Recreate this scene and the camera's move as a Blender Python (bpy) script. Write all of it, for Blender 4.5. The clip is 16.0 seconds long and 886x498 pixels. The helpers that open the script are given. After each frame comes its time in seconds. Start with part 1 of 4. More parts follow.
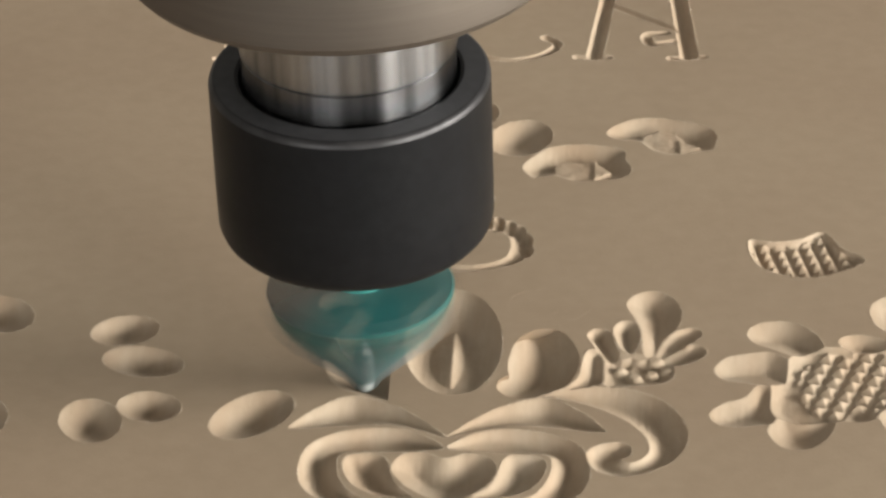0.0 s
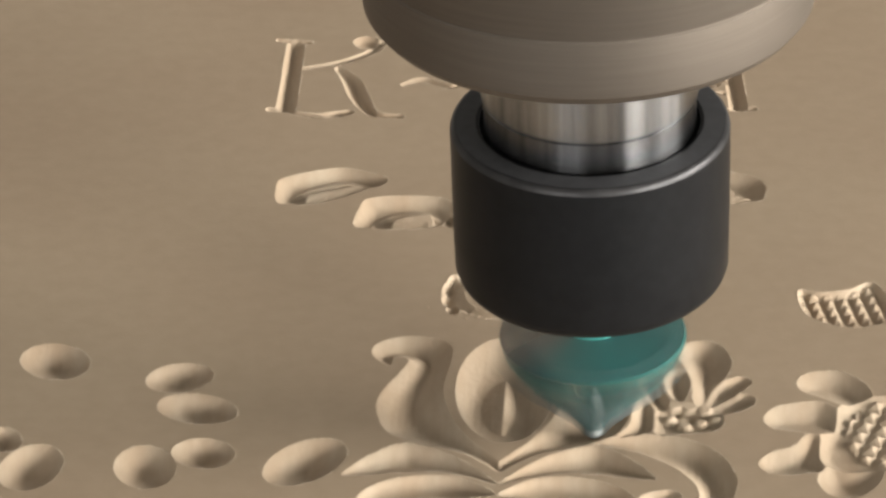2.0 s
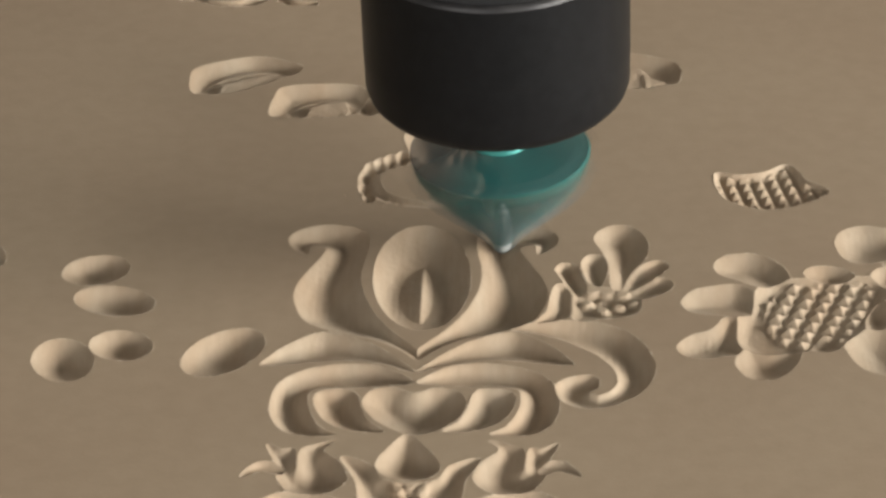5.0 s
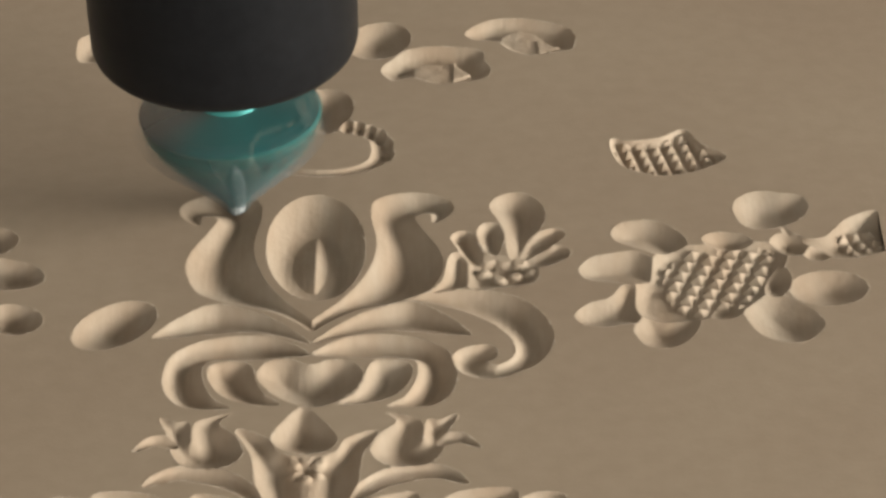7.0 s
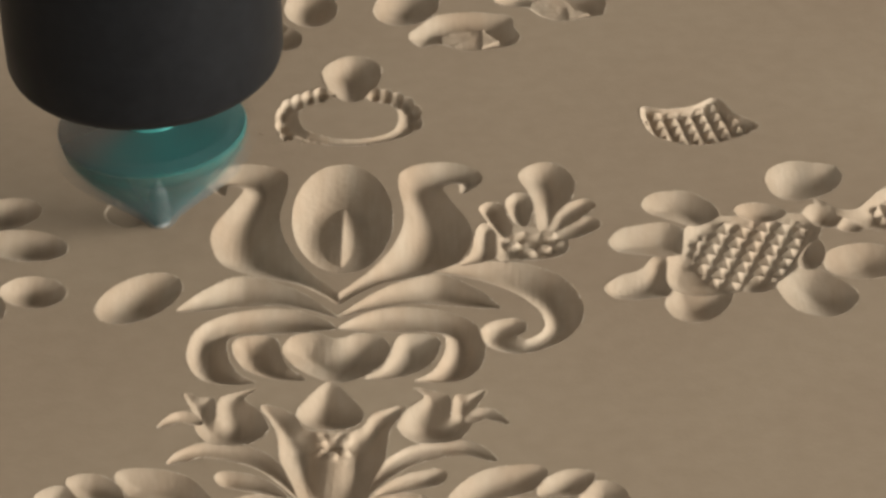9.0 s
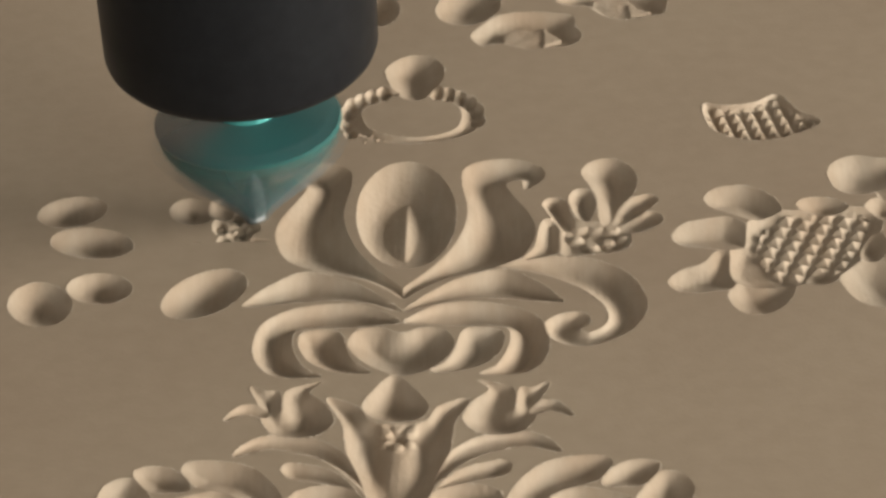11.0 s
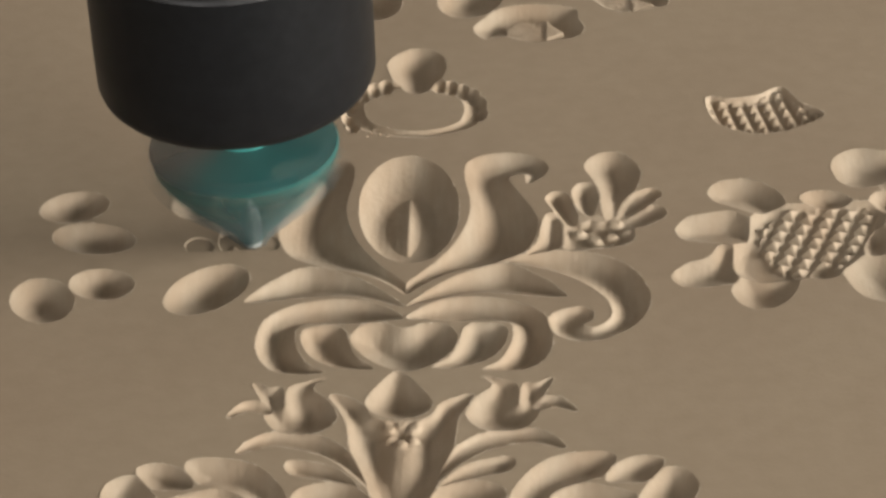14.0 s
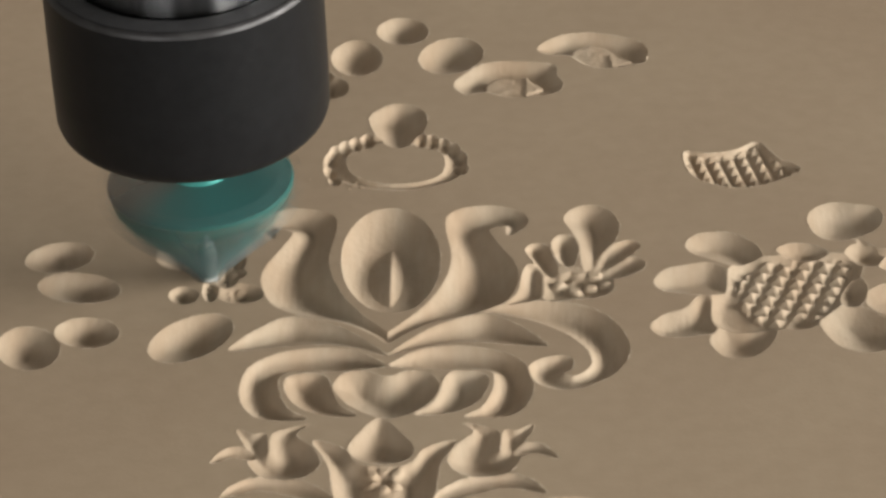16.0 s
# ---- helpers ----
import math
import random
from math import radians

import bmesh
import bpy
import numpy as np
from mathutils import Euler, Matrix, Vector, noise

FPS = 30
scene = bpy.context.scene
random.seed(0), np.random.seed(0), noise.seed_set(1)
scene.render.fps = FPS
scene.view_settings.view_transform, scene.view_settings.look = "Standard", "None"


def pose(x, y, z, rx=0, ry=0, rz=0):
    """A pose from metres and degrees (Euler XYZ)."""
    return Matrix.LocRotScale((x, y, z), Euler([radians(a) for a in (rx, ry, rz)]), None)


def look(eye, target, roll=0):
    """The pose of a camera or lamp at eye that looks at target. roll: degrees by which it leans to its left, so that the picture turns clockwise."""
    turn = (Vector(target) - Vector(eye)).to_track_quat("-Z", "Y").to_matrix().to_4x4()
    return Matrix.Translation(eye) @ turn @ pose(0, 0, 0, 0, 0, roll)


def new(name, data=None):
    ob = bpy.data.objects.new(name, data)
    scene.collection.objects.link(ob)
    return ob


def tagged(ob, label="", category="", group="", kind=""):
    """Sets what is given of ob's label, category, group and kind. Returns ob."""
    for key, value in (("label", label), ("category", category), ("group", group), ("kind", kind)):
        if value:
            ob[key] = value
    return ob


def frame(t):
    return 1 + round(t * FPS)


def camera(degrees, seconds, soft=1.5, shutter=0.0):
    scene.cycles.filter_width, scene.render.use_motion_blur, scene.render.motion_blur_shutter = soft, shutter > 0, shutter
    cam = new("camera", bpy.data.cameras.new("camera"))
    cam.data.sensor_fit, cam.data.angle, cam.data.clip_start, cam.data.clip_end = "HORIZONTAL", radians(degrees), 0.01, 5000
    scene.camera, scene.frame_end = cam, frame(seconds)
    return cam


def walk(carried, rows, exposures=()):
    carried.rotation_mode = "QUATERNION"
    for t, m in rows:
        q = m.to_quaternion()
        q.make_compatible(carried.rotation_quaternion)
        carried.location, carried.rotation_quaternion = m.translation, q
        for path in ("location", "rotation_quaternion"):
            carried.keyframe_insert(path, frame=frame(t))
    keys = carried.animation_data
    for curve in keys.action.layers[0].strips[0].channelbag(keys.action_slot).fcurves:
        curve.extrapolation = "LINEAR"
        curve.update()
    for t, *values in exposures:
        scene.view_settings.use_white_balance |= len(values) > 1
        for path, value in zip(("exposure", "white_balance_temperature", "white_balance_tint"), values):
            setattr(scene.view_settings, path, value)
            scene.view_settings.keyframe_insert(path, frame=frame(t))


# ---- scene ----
cam = camera(14.888, 16.0, soft=2.8)
walk(cam, [
    (0.0, pose(0.02159, -0.41929, 0.30605, 57.091, 0.911, 2.347)),
    (0.5, pose(0.02173, -0.41964, 0.30795, 56.891, 1.0, 2.581)),
    (1.0, pose(0.02138, -0.42057, 0.3075, 57.324, 1.123, 2.72)),
    (1.5, pose(0.01994, -0.42331, 0.30732, 57.742, 1.1, 2.871)),
    (2.0, pose(0.02096, -0.42403, 0.30813, 58.016, 1.232, 3.07)),
    (2.5, pose(0.02221, -0.42431, 0.30768, 58.216, 1.29, 3.056)),
    (3.0, pose(0.02116, -0.42455, 0.30622, 58.018, 1.141, 3.079)),
    (3.5, pose(0.02203, -0.42569, 0.30634, 57.711, 0.959, 2.893)),
    (3.7, pose(0.02049, -0.42527, 0.30624, 57.17, 0.67, 2.5)),
    (4.0, pose(0.01816, -0.42465, 0.30608, 56.367, 0.226, 2.499)),
    (4.5, pose(0.02281, -0.42385, 0.30881, 55.55, 0.007, 1.583)),
    (5.0, pose(0.02193, -0.42269, 0.3083, 55.995, 1.208, 1.526)),
    (5.2, pose(0.02242, -0.42245, 0.30828, 55.908, 0.95, 1.498)),
    (7.3, pose(0.01955, -0.41633, 0.30369, 55.448, 0.561, -0.511)),
    (7.5, pose(0.02032, -0.41701, 0.30362, 55.703, 0.663, -0.311)),
    (8.0, pose(0.01936, -0.41552, 0.30462, 55.749, 0.636, -0.304)),
    (8.5, pose(0.01834, -0.4125, 0.30351, 55.525, 0.544, -0.198)),
    (9.0, pose(0.01977, -0.4082, 0.30386, 54.474, 0.756, -0.007)),
    (9.2, pose(0.01774, -0.40627, 0.30102, 54.466, 0.687, -0.105)),
    (11.3, pose(0.01938, -0.41385, 0.30021, 55.228, 1.668, 0.694)),
    (11.5, pose(0.01882, -0.41346, 0.29889, 55.317, 1.694, 0.573)),
    (12.0, pose(0.01842, -0.41318, 0.29922, 55.279, 1.588, 0.701)),
    (12.5, pose(0.01919, -0.41085, 0.30014, 55.155, 1.556, 0.752)),
    (13.0, pose(0.01874, -0.40941, 0.29885, 54.994, 1.563, 0.588)),
    (13.5, pose(0.01812, -0.40966, 0.29941, 54.594, 1.611, 0.607)),
    (14.0, pose(0.01912, -0.4111, 0.3017, 54.691, 1.739, 0.595)),
    (14.5, pose(0.01779, -0.41257, 0.29922, 55.339, 1.58, 0.296)),
    (15.0, pose(0.01786, -0.41393, 0.30122, 55.397, 1.451, 0.423)),
    (15.5, pose(0.01831, -0.41671, 0.30057, 55.933, 1.486, 0.366)),
    (16.0, pose(0.01686, -0.41913, 0.30134, 56.069, 1.26, 0.239)),
], exposures=[(0, -0.19), (1.0, -0.05), (2.4, -0.02), (3.0, -0.06), (3.5, -0.14), (4.2, -0.34), (5.0, -0.38), (9.0, -0.48), (12.5, -0.48), (14.5, -0.46), (16, -0.4)])

# ---- world and light ----
world = bpy.data.worlds.new("sky")
world.use_nodes = True
scene.world = world
wn = world.node_tree.nodes
sky = wn.new("ShaderNodeTexSky")
sky.sky_type = "NISHITA"
sky.sun_disc = False
sky.sun_elevation = radians(30)
sky.sun_rotation = radians(105)
world.node_tree.links.new(sky.outputs[0], wn["Background"].inputs[0])
wn["Background"].inputs[1].default_value = 0.12


def window_light(name, eye, target, width, height, watts, colour):
    data = bpy.data.lights.new(name, "AREA")
    data.shape, data.size, data.size_y = "RECTANGLE", width, height
    data.energy, data.color = watts, colour
    ob = new(name, data)
    ob.matrix_world = look(eye, target)
    return ob


window_light("daylight_side_window", (2.46, -0.2, 0.62), (0, 0, 0), 1.6, 0.55, 140, (1.0, 0.945, 0.87))
window_light("daylight_corner_window", (2.46, -2.1, 0.62), (0, 0, 0), 1.3, 0.55, 125, (1.0, 0.945, 0.87))
window_light("daylight_back_window", (-1.1, -2.96, 0.7), (0, 0, 0), 1.4, 0.55, 28, (1.0, 0.95, 0.89))


# ---- materials ----
def material(name, colour, rough=0.5, metal=0.0, colour2=None, scale=400.0, stretch=(1, 1, 1), bump=0.0, bump_scale=2000.0, big=None, big_scale=15.0):
    m = bpy.data.materials.new(name)
    m.use_nodes = True
    nt = m.node_tree
    b = nt.nodes["Principled BSDF"]
    b.inputs["Base Color"].default_value = (*colour, 1)
    b.inputs["Roughness"].default_value = rough
    b.inputs["Metallic"].default_value = metal
    co = nt.nodes.new("ShaderNodeTexCoord")
    mp = nt.nodes.new("ShaderNodeMapping")
    mp.inputs["Scale"].default_value = stretch
    nt.links.new(co.outputs["Object"], mp.inputs["Vector"])
    out = None
    if colour2:
        n1 = nt.nodes.new("ShaderNodeTexNoise")
        n1.inputs["Scale"].default_value = scale
        n1.inputs["Detail"].default_value = 6
        nt.links.new(mp.outputs[0], n1.inputs["Vector"])
        ramp = nt.nodes.new("ShaderNodeValToRGB")
        ramp.color_ramp.elements[0].position, ramp.color_ramp.elements[1].position = 0.3, 0.7
        ramp.color_ramp.elements[0].color = (*colour, 1)
        ramp.color_ramp.elements[1].color = (*colour2, 1)
        nt.links.new(n1.outputs["Fac"], ramp.inputs["Fac"])
        out = ramp.outputs[0]
    if big:
        n2 = nt.nodes.new("ShaderNodeTexNoise")
        n2.inputs["Scale"].default_value = big_scale
        n2.inputs["Detail"].default_value = 3
        nt.links.new(mp.outputs[0], n2.inputs["Vector"])
        mix = nt.nodes.new("ShaderNodeMix")
        mix.data_type, mix.blend_type = "RGBA", "MULTIPLY"
        r2 = nt.nodes.new("ShaderNodeValToRGB")
        r2.color_ramp.elements[0].position, r2.color_ramp.elements[1].position = 0.35, 0.68
        r2.color_ramp.elements[0].color = (*big, 1)
        r2.color_ramp.elements[1].color = (1, 1, 1, 1)
        nt.links.new(n2.outputs["Fac"], r2.inputs["Fac"])
        mix.inputs["Factor"].default_value = 1
        nt.links.new(out, mix.inputs[6])
        nt.links.new(r2.outputs[0], mix.inputs[7])
        out = mix.outputs[2]
    if out:
        nt.links.new(out, b.inputs["Base Color"])
    if bump:
        n3 = nt.nodes.new("ShaderNodeTexNoise")
        n3.inputs["Scale"].default_value = bump_scale
        n3.inputs["Detail"].default_value = 4
        nt.links.new(mp.outputs[0], n3.inputs["Vector"])
        bp = nt.nodes.new("ShaderNodeBump")
        bp.inputs["Strength"].default_value = 1.0
        bp.inputs["Distance"].default_value = bump
        nt.links.new(n3.outputs["Fac"], bp.inputs["Height"])
        nt.links.new(bp.outputs[0], b.inputs["Normal"])
    return m


WOOD = material("board_wood", (0.306, 0.240, 0.165), 0.72, 0, (0.331, 0.261, 0.182), 330, (0.85, 1.0, 1.0), 0.00003, 1500, (0.9, 0.865, 0.85), 13)
FIBRE = material("torn_wood_fibre", (0.46, 0.385, 0.29), 0.85, 0, (0.54, 0.46, 0.36), 600)
CUT = material("cut_wood", (0.382, 0.31, 0.225), 0.8, 0, (0.425, 0.348, 0.259), 420, (1.6, 0.5, 1.0), 0.00006, 1300, (0.9, 0.83, 0.77), 75)
BLACK = material("black_oxide_steel", (0.008, 0.0084, 0.0092), 0.4, 0.0, (0.011, 0.0116, 0.0126), 500, (1, 1, 1), 0.00001, 3000)
BLACK.node_tree.nodes["Principled BSDF"].inputs["Specular IOR Level"].default_value = 0.12
# Streaks along the axis paint window reflections into this steel and the next.
STEEL = material("glint_streaked_steel", (0.19, 0.197, 0.208), 0.14, 1.0, (0.55, 0.565, 0.585), 420, (1, 1, 0.02))
# Darker copy of the steel: shade and the nut's reflection put into the colour.
SHADESTEEL = material("shaded_steel", (0.075, 0.079, 0.085), 0.22, 1.0, (0.27, 0.276, 0.286), 420, (1, 1, 0.02))
BODY = material("brushed_housing_metal", (0.172, 0.15, 0.127), 0.6, 1.0, (0.19, 0.166, 0.141), 300, (0.2, 0.2, 6.0), 0.00002, 900)
CARBIDE = material("bright_carbide", (0.7, 0.72, 0.72), 0.3, 0.7, (0.8, 0.82, 0.82), 800)
PLASTER = material("painted_plaster", (0.32, 0.315, 0.305), 0.9, 0, (0.36, 0.355, 0.345), 8, (1, 1, 1), 0.002, 30)
CONCRETE = material("concrete", (0.22, 0.21, 0.20), 0.85, 0, (0.28, 0.27, 0.26), 6, (1, 1, 1), 0.002, 40)
TABLE = material("machine_table", (0.25, 0.25, 0.26), 0.45, 0.4, (0.3, 0.3, 0.31), 60)


def turned(m, amount):
    """Fine turning marks round the axis: they draw the gloss out along it."""
    nt = m.node_tree
    tangent = nt.nodes.new("ShaderNodeTangent")
    tangent.direction_type, tangent.axis = "RADIAL", "Z"
    b = nt.nodes["Principled BSDF"]
    b.inputs["Anisotropic"].default_value = amount
    b.inputs["Anisotropic Rotation"].default_value = 0.25
    nt.links.new(tangent.outputs[0], b.inputs["Tangent"])


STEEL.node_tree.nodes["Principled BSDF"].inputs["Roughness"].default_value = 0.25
SHADESTEEL.node_tree.nodes["Principled BSDF"].inputs["Roughness"].default_value = 0.24
for metal_finish in (STEEL, SHADESTEEL, BODY):
    turned(metal_finish, 0.1 if metal_finish == BODY else 0.95)


TEAL = material("teal_spinning_coat", (0.012, 0.11, 0.1), 0.5, 0, (0.016, 0.125, 0.113), 300)
BLUR = material("spinning_edge", (0.06, 0.085, 0.088), 0.5, 0, (0.075, 0.1, 0.104), 300)


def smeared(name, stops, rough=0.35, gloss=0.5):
    """A see-through smear with side light and shade painted round the axis; stops: turn (0 to 1 from the -x side, by
    the -y side), colour, how much it hides.
    """
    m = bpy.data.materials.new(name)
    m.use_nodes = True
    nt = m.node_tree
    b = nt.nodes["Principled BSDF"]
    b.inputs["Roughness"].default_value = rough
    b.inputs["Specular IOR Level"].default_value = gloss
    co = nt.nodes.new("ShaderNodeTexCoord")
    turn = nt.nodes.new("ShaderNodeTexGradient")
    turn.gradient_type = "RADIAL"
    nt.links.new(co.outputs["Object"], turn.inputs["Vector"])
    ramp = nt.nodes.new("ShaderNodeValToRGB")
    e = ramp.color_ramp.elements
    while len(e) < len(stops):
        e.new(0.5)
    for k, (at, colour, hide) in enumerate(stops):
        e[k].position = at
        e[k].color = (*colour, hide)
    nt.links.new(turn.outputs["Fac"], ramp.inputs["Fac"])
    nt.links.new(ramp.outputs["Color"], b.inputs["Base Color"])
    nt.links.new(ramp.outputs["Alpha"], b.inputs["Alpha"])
    return m


# Cone: teal at front left, dull and thin to the right; side shading painted.
CONE_SIDE_SHADE = smeared("teal_cone_side_shade", [(0.0, (0.08, 0.1, 0.1), 0.38), (0.07, (0.035, 0.105, 0.1), 0.62), (0.14, (0.014, 0.103, 0.102), 0.82), (0.21, (0.014, 0.103, 0.102), 0.82),
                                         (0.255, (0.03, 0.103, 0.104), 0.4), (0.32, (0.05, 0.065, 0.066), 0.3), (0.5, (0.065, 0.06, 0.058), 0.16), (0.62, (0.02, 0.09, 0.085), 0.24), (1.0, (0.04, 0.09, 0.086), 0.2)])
# Disc: greyer left, darker teal right; shading fixed in the colour, not spinning.
DISC_SIDE_SHADE = smeared("teal_disc_side_shade", [(0.0, (0.105, 0.108, 0.115), 0.58), (0.09, (0.08, 0.1, 0.105), 0.72), (0.18, (0.018, 0.105, 0.106), 0.82), (0.3, (0.013, 0.098, 0.099), 0.88), (0.45, (0.01, 0.071, 0.073), 0.88),
                                         (0.56, (0.015, 0.085, 0.082), 0.82), (0.8, (0.03, 0.1, 0.098), 0.7), (1.0, (0.105, 0.108, 0.115), 0.58)], 0.36)
# Rim: the crescent highlight at front right is painted by brighter, denser stops.
RIM_CRESCENT = smeared("rim_highlight_smear", [(0.0, (0.08, 0.09, 0.09), 0.04), (0.18, (0.03, 0.12, 0.11), 0.12), (0.28, (0.04, 0.18, 0.16), 0.36), (0.46, (0.05, 0.2, 0.18), 0.55),
                                         (0.56, (0.04, 0.15, 0.14), 0.25), (1.0, (0.08, 0.09, 0.09), 0.04)], 0.25)
# Pale tip; its soft highlight is painted as the lightest stop, front right.
PALE = smeared("pale_tip_glint_smear", [(0.0, (0.3, 0.38, 0.38), 0.4), (0.18, (0.4, 0.45, 0.45), 0.55), (0.3, (0.66, 0.68, 0.67), 0.9), (0.5, (0.4, 0.42, 0.42), 0.8), (1.0, (0.3, 0.36, 0.36), 0.4)], 0.3)
# Greyer copy of the black oxide: light reflected off the top is painted in.
LIT_FACE = material("lit_oxide_face", (0.035, 0.036, 0.039), 0.55, 0.3, (0.048, 0.049, 0.052), 600)
# Lighter steel that paints the highlight on the nut's bevel.
RIM_GLINT = material("glint_dark_steel", (0.028, 0.028, 0.03), 0.42, 0.6, (0.055, 0.055, 0.057), 260)
SHANK = material("teal_coating", (0.012, 0.09, 0.082), 0.2, 0.0, (0.016, 0.1, 0.09), 500)
# Teal lightened to paint the highlight where the shank meets the cutter.
SHANK_GLINT = material("teal_glint_coating", (0.06, 0.34, 0.31), 0.3, 0.5, (0.08, 0.38, 0.35), 500)
SHANK_GLINT.node_tree.nodes["Principled BSDF"].inputs["Specular IOR Level"].default_value = 1.0
SHANK.node_tree.nodes["Principled BSDF"].inputs["Specular IOR Level"].default_value = 1.0


# ---- mesh helpers ----
def mesh_object(name, verts, faces, mat, parent=None, label="", smooth=True):
    me = bpy.data.meshes.new(name)
    me.from_pydata(verts, [], faces)
    me.materials.append(mat)
    if smooth:
        me.shade_smooth()
    ob = new(name, me)
    if parent:
        ob.parent = parent
    return tagged(ob, label)


def grid_mesh(name, verts, quads, mat, parent, label=""):
    """A smooth mesh from numpy arrays of points and of quads."""
    me = bpy.data.meshes.new(name)
    me.vertices.add(len(verts))
    me.vertices.foreach_set("co", verts.astype(np.float32).ravel())
    me.loops.add(quads.size)
    me.loops.foreach_set("vertex_index", quads.astype(np.int32).ravel())
    me.polygons.add(len(quads))
    me.polygons.foreach_set("loop_start", np.arange(0, quads.size, 4, dtype=np.int32))
    me.update(calc_edges=True)
    me.materials.append(mat)
    me.shade_smooth()
    ob = new(name, me)
    ob.parent = parent
    return tagged(ob, label)


def lathe(name, profile, mat, parent, label="", n=128, smooth=30):
    """A turned part: profile rows of (radius, height) in millimetres, bottom to top."""
    bm = bmesh.new()
    rings = []
    for r, h in profile:
        rings.append([bm.verts.new((r * math.cos(2 * math.pi * k / n) / 1000, r * math.sin(2 * math.pi * k / n) / 1000, h / 1000)) for k in range(n)])
    for a, b in zip(rings, rings[1:]):
        for k in range(n):
            bm.faces.new((a[k], a[(k + 1) % n], b[(k + 1) % n], b[k]))
    me = bpy.data.meshes.new(name)
    bm.to_mesh(me)
    bm.free()
    me.materials.append(mat)
    me.shade_smooth()
    me.set_sharp_from_angle(angle=radians(smooth))
    ob = new(name, me)
    ob.parent = parent
    return tagged(ob, label)


def slab(name, x0, x1, y0, y1, z0, z1, mat, parent=None, label=""):
    v = [(x, y, z) for z in (z0, z1) for x, y in ((x0, y0), (x1, y0), (x1, y1), (x0, y1))]
    f = [(3, 2, 1, 0), (4, 5, 6, 7), (0, 1, 5, 4), (1, 2, 6, 5), (2, 3, 7, 6), (3, 0, 4, 7)]
    return mesh_object(name, v, f, mat, parent, label, smooth=False)


# ---- workshop ----
def wall(name, x0, x1, y0, y1, z0, z1):
    tagged(slab(name, x0, x1, y0, y1, z0, z1, PLASTER), "plain painted workshop wall around the machine", "wall", kind="structure")


FLOOR = -0.9
tagged(slab("floor", -2.6, 2.6, -3.1, 2.6, FLOOR - 0.1, FLOOR, CONCRETE), "grey concrete workshop floor", "floor", kind="structure")
tagged(slab("ceiling", -2.6, 2.6, -3.1, 2.6, 2.2, 2.3, PLASTER), "plain painted workshop ceiling", "ceiling", kind="structure")
wall("wall_north", -2.6, 2.6, 2.5, 2.6, FLOOR, 2.2)
wall("wall_west", -2.6, -2.5, -3.0, 2.5, FLOOR, 2.2)
# side wall with its two window openings
wall("wall_east_1", 2.5, 2.6, -3.0, -2.8, FLOOR, 2.2)
wall("wall_east_2", 2.5, 2.6, -1.4, -1.1, FLOOR, 2.2)
wall("wall_east_3", 2.5, 2.6, 0.7, 2.5, FLOOR, 2.2)
wall("wall_east_4", 2.5, 2.6, -2.8, -1.4, FLOOR, 0.3)
wall("wall_east_5", 2.5, 2.6, -2.8, -1.4, 1.05, 2.2)
wall("wall_east_6", 2.5, 2.6, -1.1, 0.7, FLOOR, 0.3)
wall("wall_east_7", 2.5, 2.6, -1.1, 0.7, 1.05, 2.2)
# wall behind the camera with its window opening
wall("wall_south_1", -2.6, -1.9, -3.1, -3.0, FLOOR, 2.2)
wall("wall_south_2", -0.3, 2.6, -3.1, -3.0, FLOOR, 2.2)
wall("wall_south_3", -1.9, -0.3, -3.1, -3.0, FLOOR, 0.3)
wall("wall_south_4", -1.9, -0.3, -3.1, -3.0, 1.05, 2.2)

machine = tagged(new("machine_bed"), "grey steel machine bed under the wooden board", "machine bed")
slab("bed_top", -0.7, 0.7, -0.6, 0.8, -0.09, -0.0305, TABLE, machine)
for bx in (-0.62, 0.54):
    for by in (-0.52, 0.64):
        slab("leg", bx, bx + 0.08, by, by + 0.08, FLOOR, -0.09, TABLE, machine)

# ---- the carved board ----
PITCH = 0.2
DEEP = 0.8
X0, X1, Y0, Y1 = -90.0, 90.0, -60.0, 150.0
NX, NY = int(round((X1 - X0) / PITCH)) + 1, int(round((Y1 - Y0) / PITCH)) + 1
depth = np.zeros((NY, NX), np.float32)
owner = np.zeros((NY, NX), np.int16)
carvings = []
rng = np.random.RandomState(4)


def soft_noise(cell):
    """Smooth random values over the whole grid, about -1 to 1, with bumps of that many mm."""
    nx, ny = int((X1 - X0) / cell) + 2, int((Y1 - Y0) / cell) + 2
    raw = rng.uniform(-1, 1, (ny, nx))
    gx, gy = np.arange(NX) * PITCH / cell, np.arange(NY) * PITCH / cell
    ix, iy = gx.astype(int), gy.astype(int)
    fx, fy = gx - ix, gy - iy
    fx, fy = fx * fx * (3 - 2 * fx), (fy * fy * (3 - 2 * fy))[:, None]
    top = raw[iy][:, ix] * (1 - fx) + raw[iy][:, ix + 1] * fx
    low = raw[iy + 1][:, ix] * (1 - fx) + raw[iy + 1][:, ix + 1] * fx
    return top * (1 - fy) + low * fy


RAGGED = 0.5 * soft_noise(0.7) + 0.5 * soft_noise(1.9)


def window(x0, x1, y0, y1):
    """The part of the grid that covers a rectangle, and its coordinates."""
    i0, i1 = max(0, int((x0 - X0) / PITCH) - 1), min(NX, int((x1 - X0) / PITCH) + 3)
    j0, j1 = max(0, int((y0 - Y0) / PITCH) - 1), min(NY, int((y1 - Y0) / PITCH) + 3)
    xs, ys = X0 + PITCH * np.arange(i0, i1), Y0 + PITCH * np.arange(j0, j1)
    return (slice(j0, j1), slice(i0, i1)), *np.meshgrid(xs, ys)


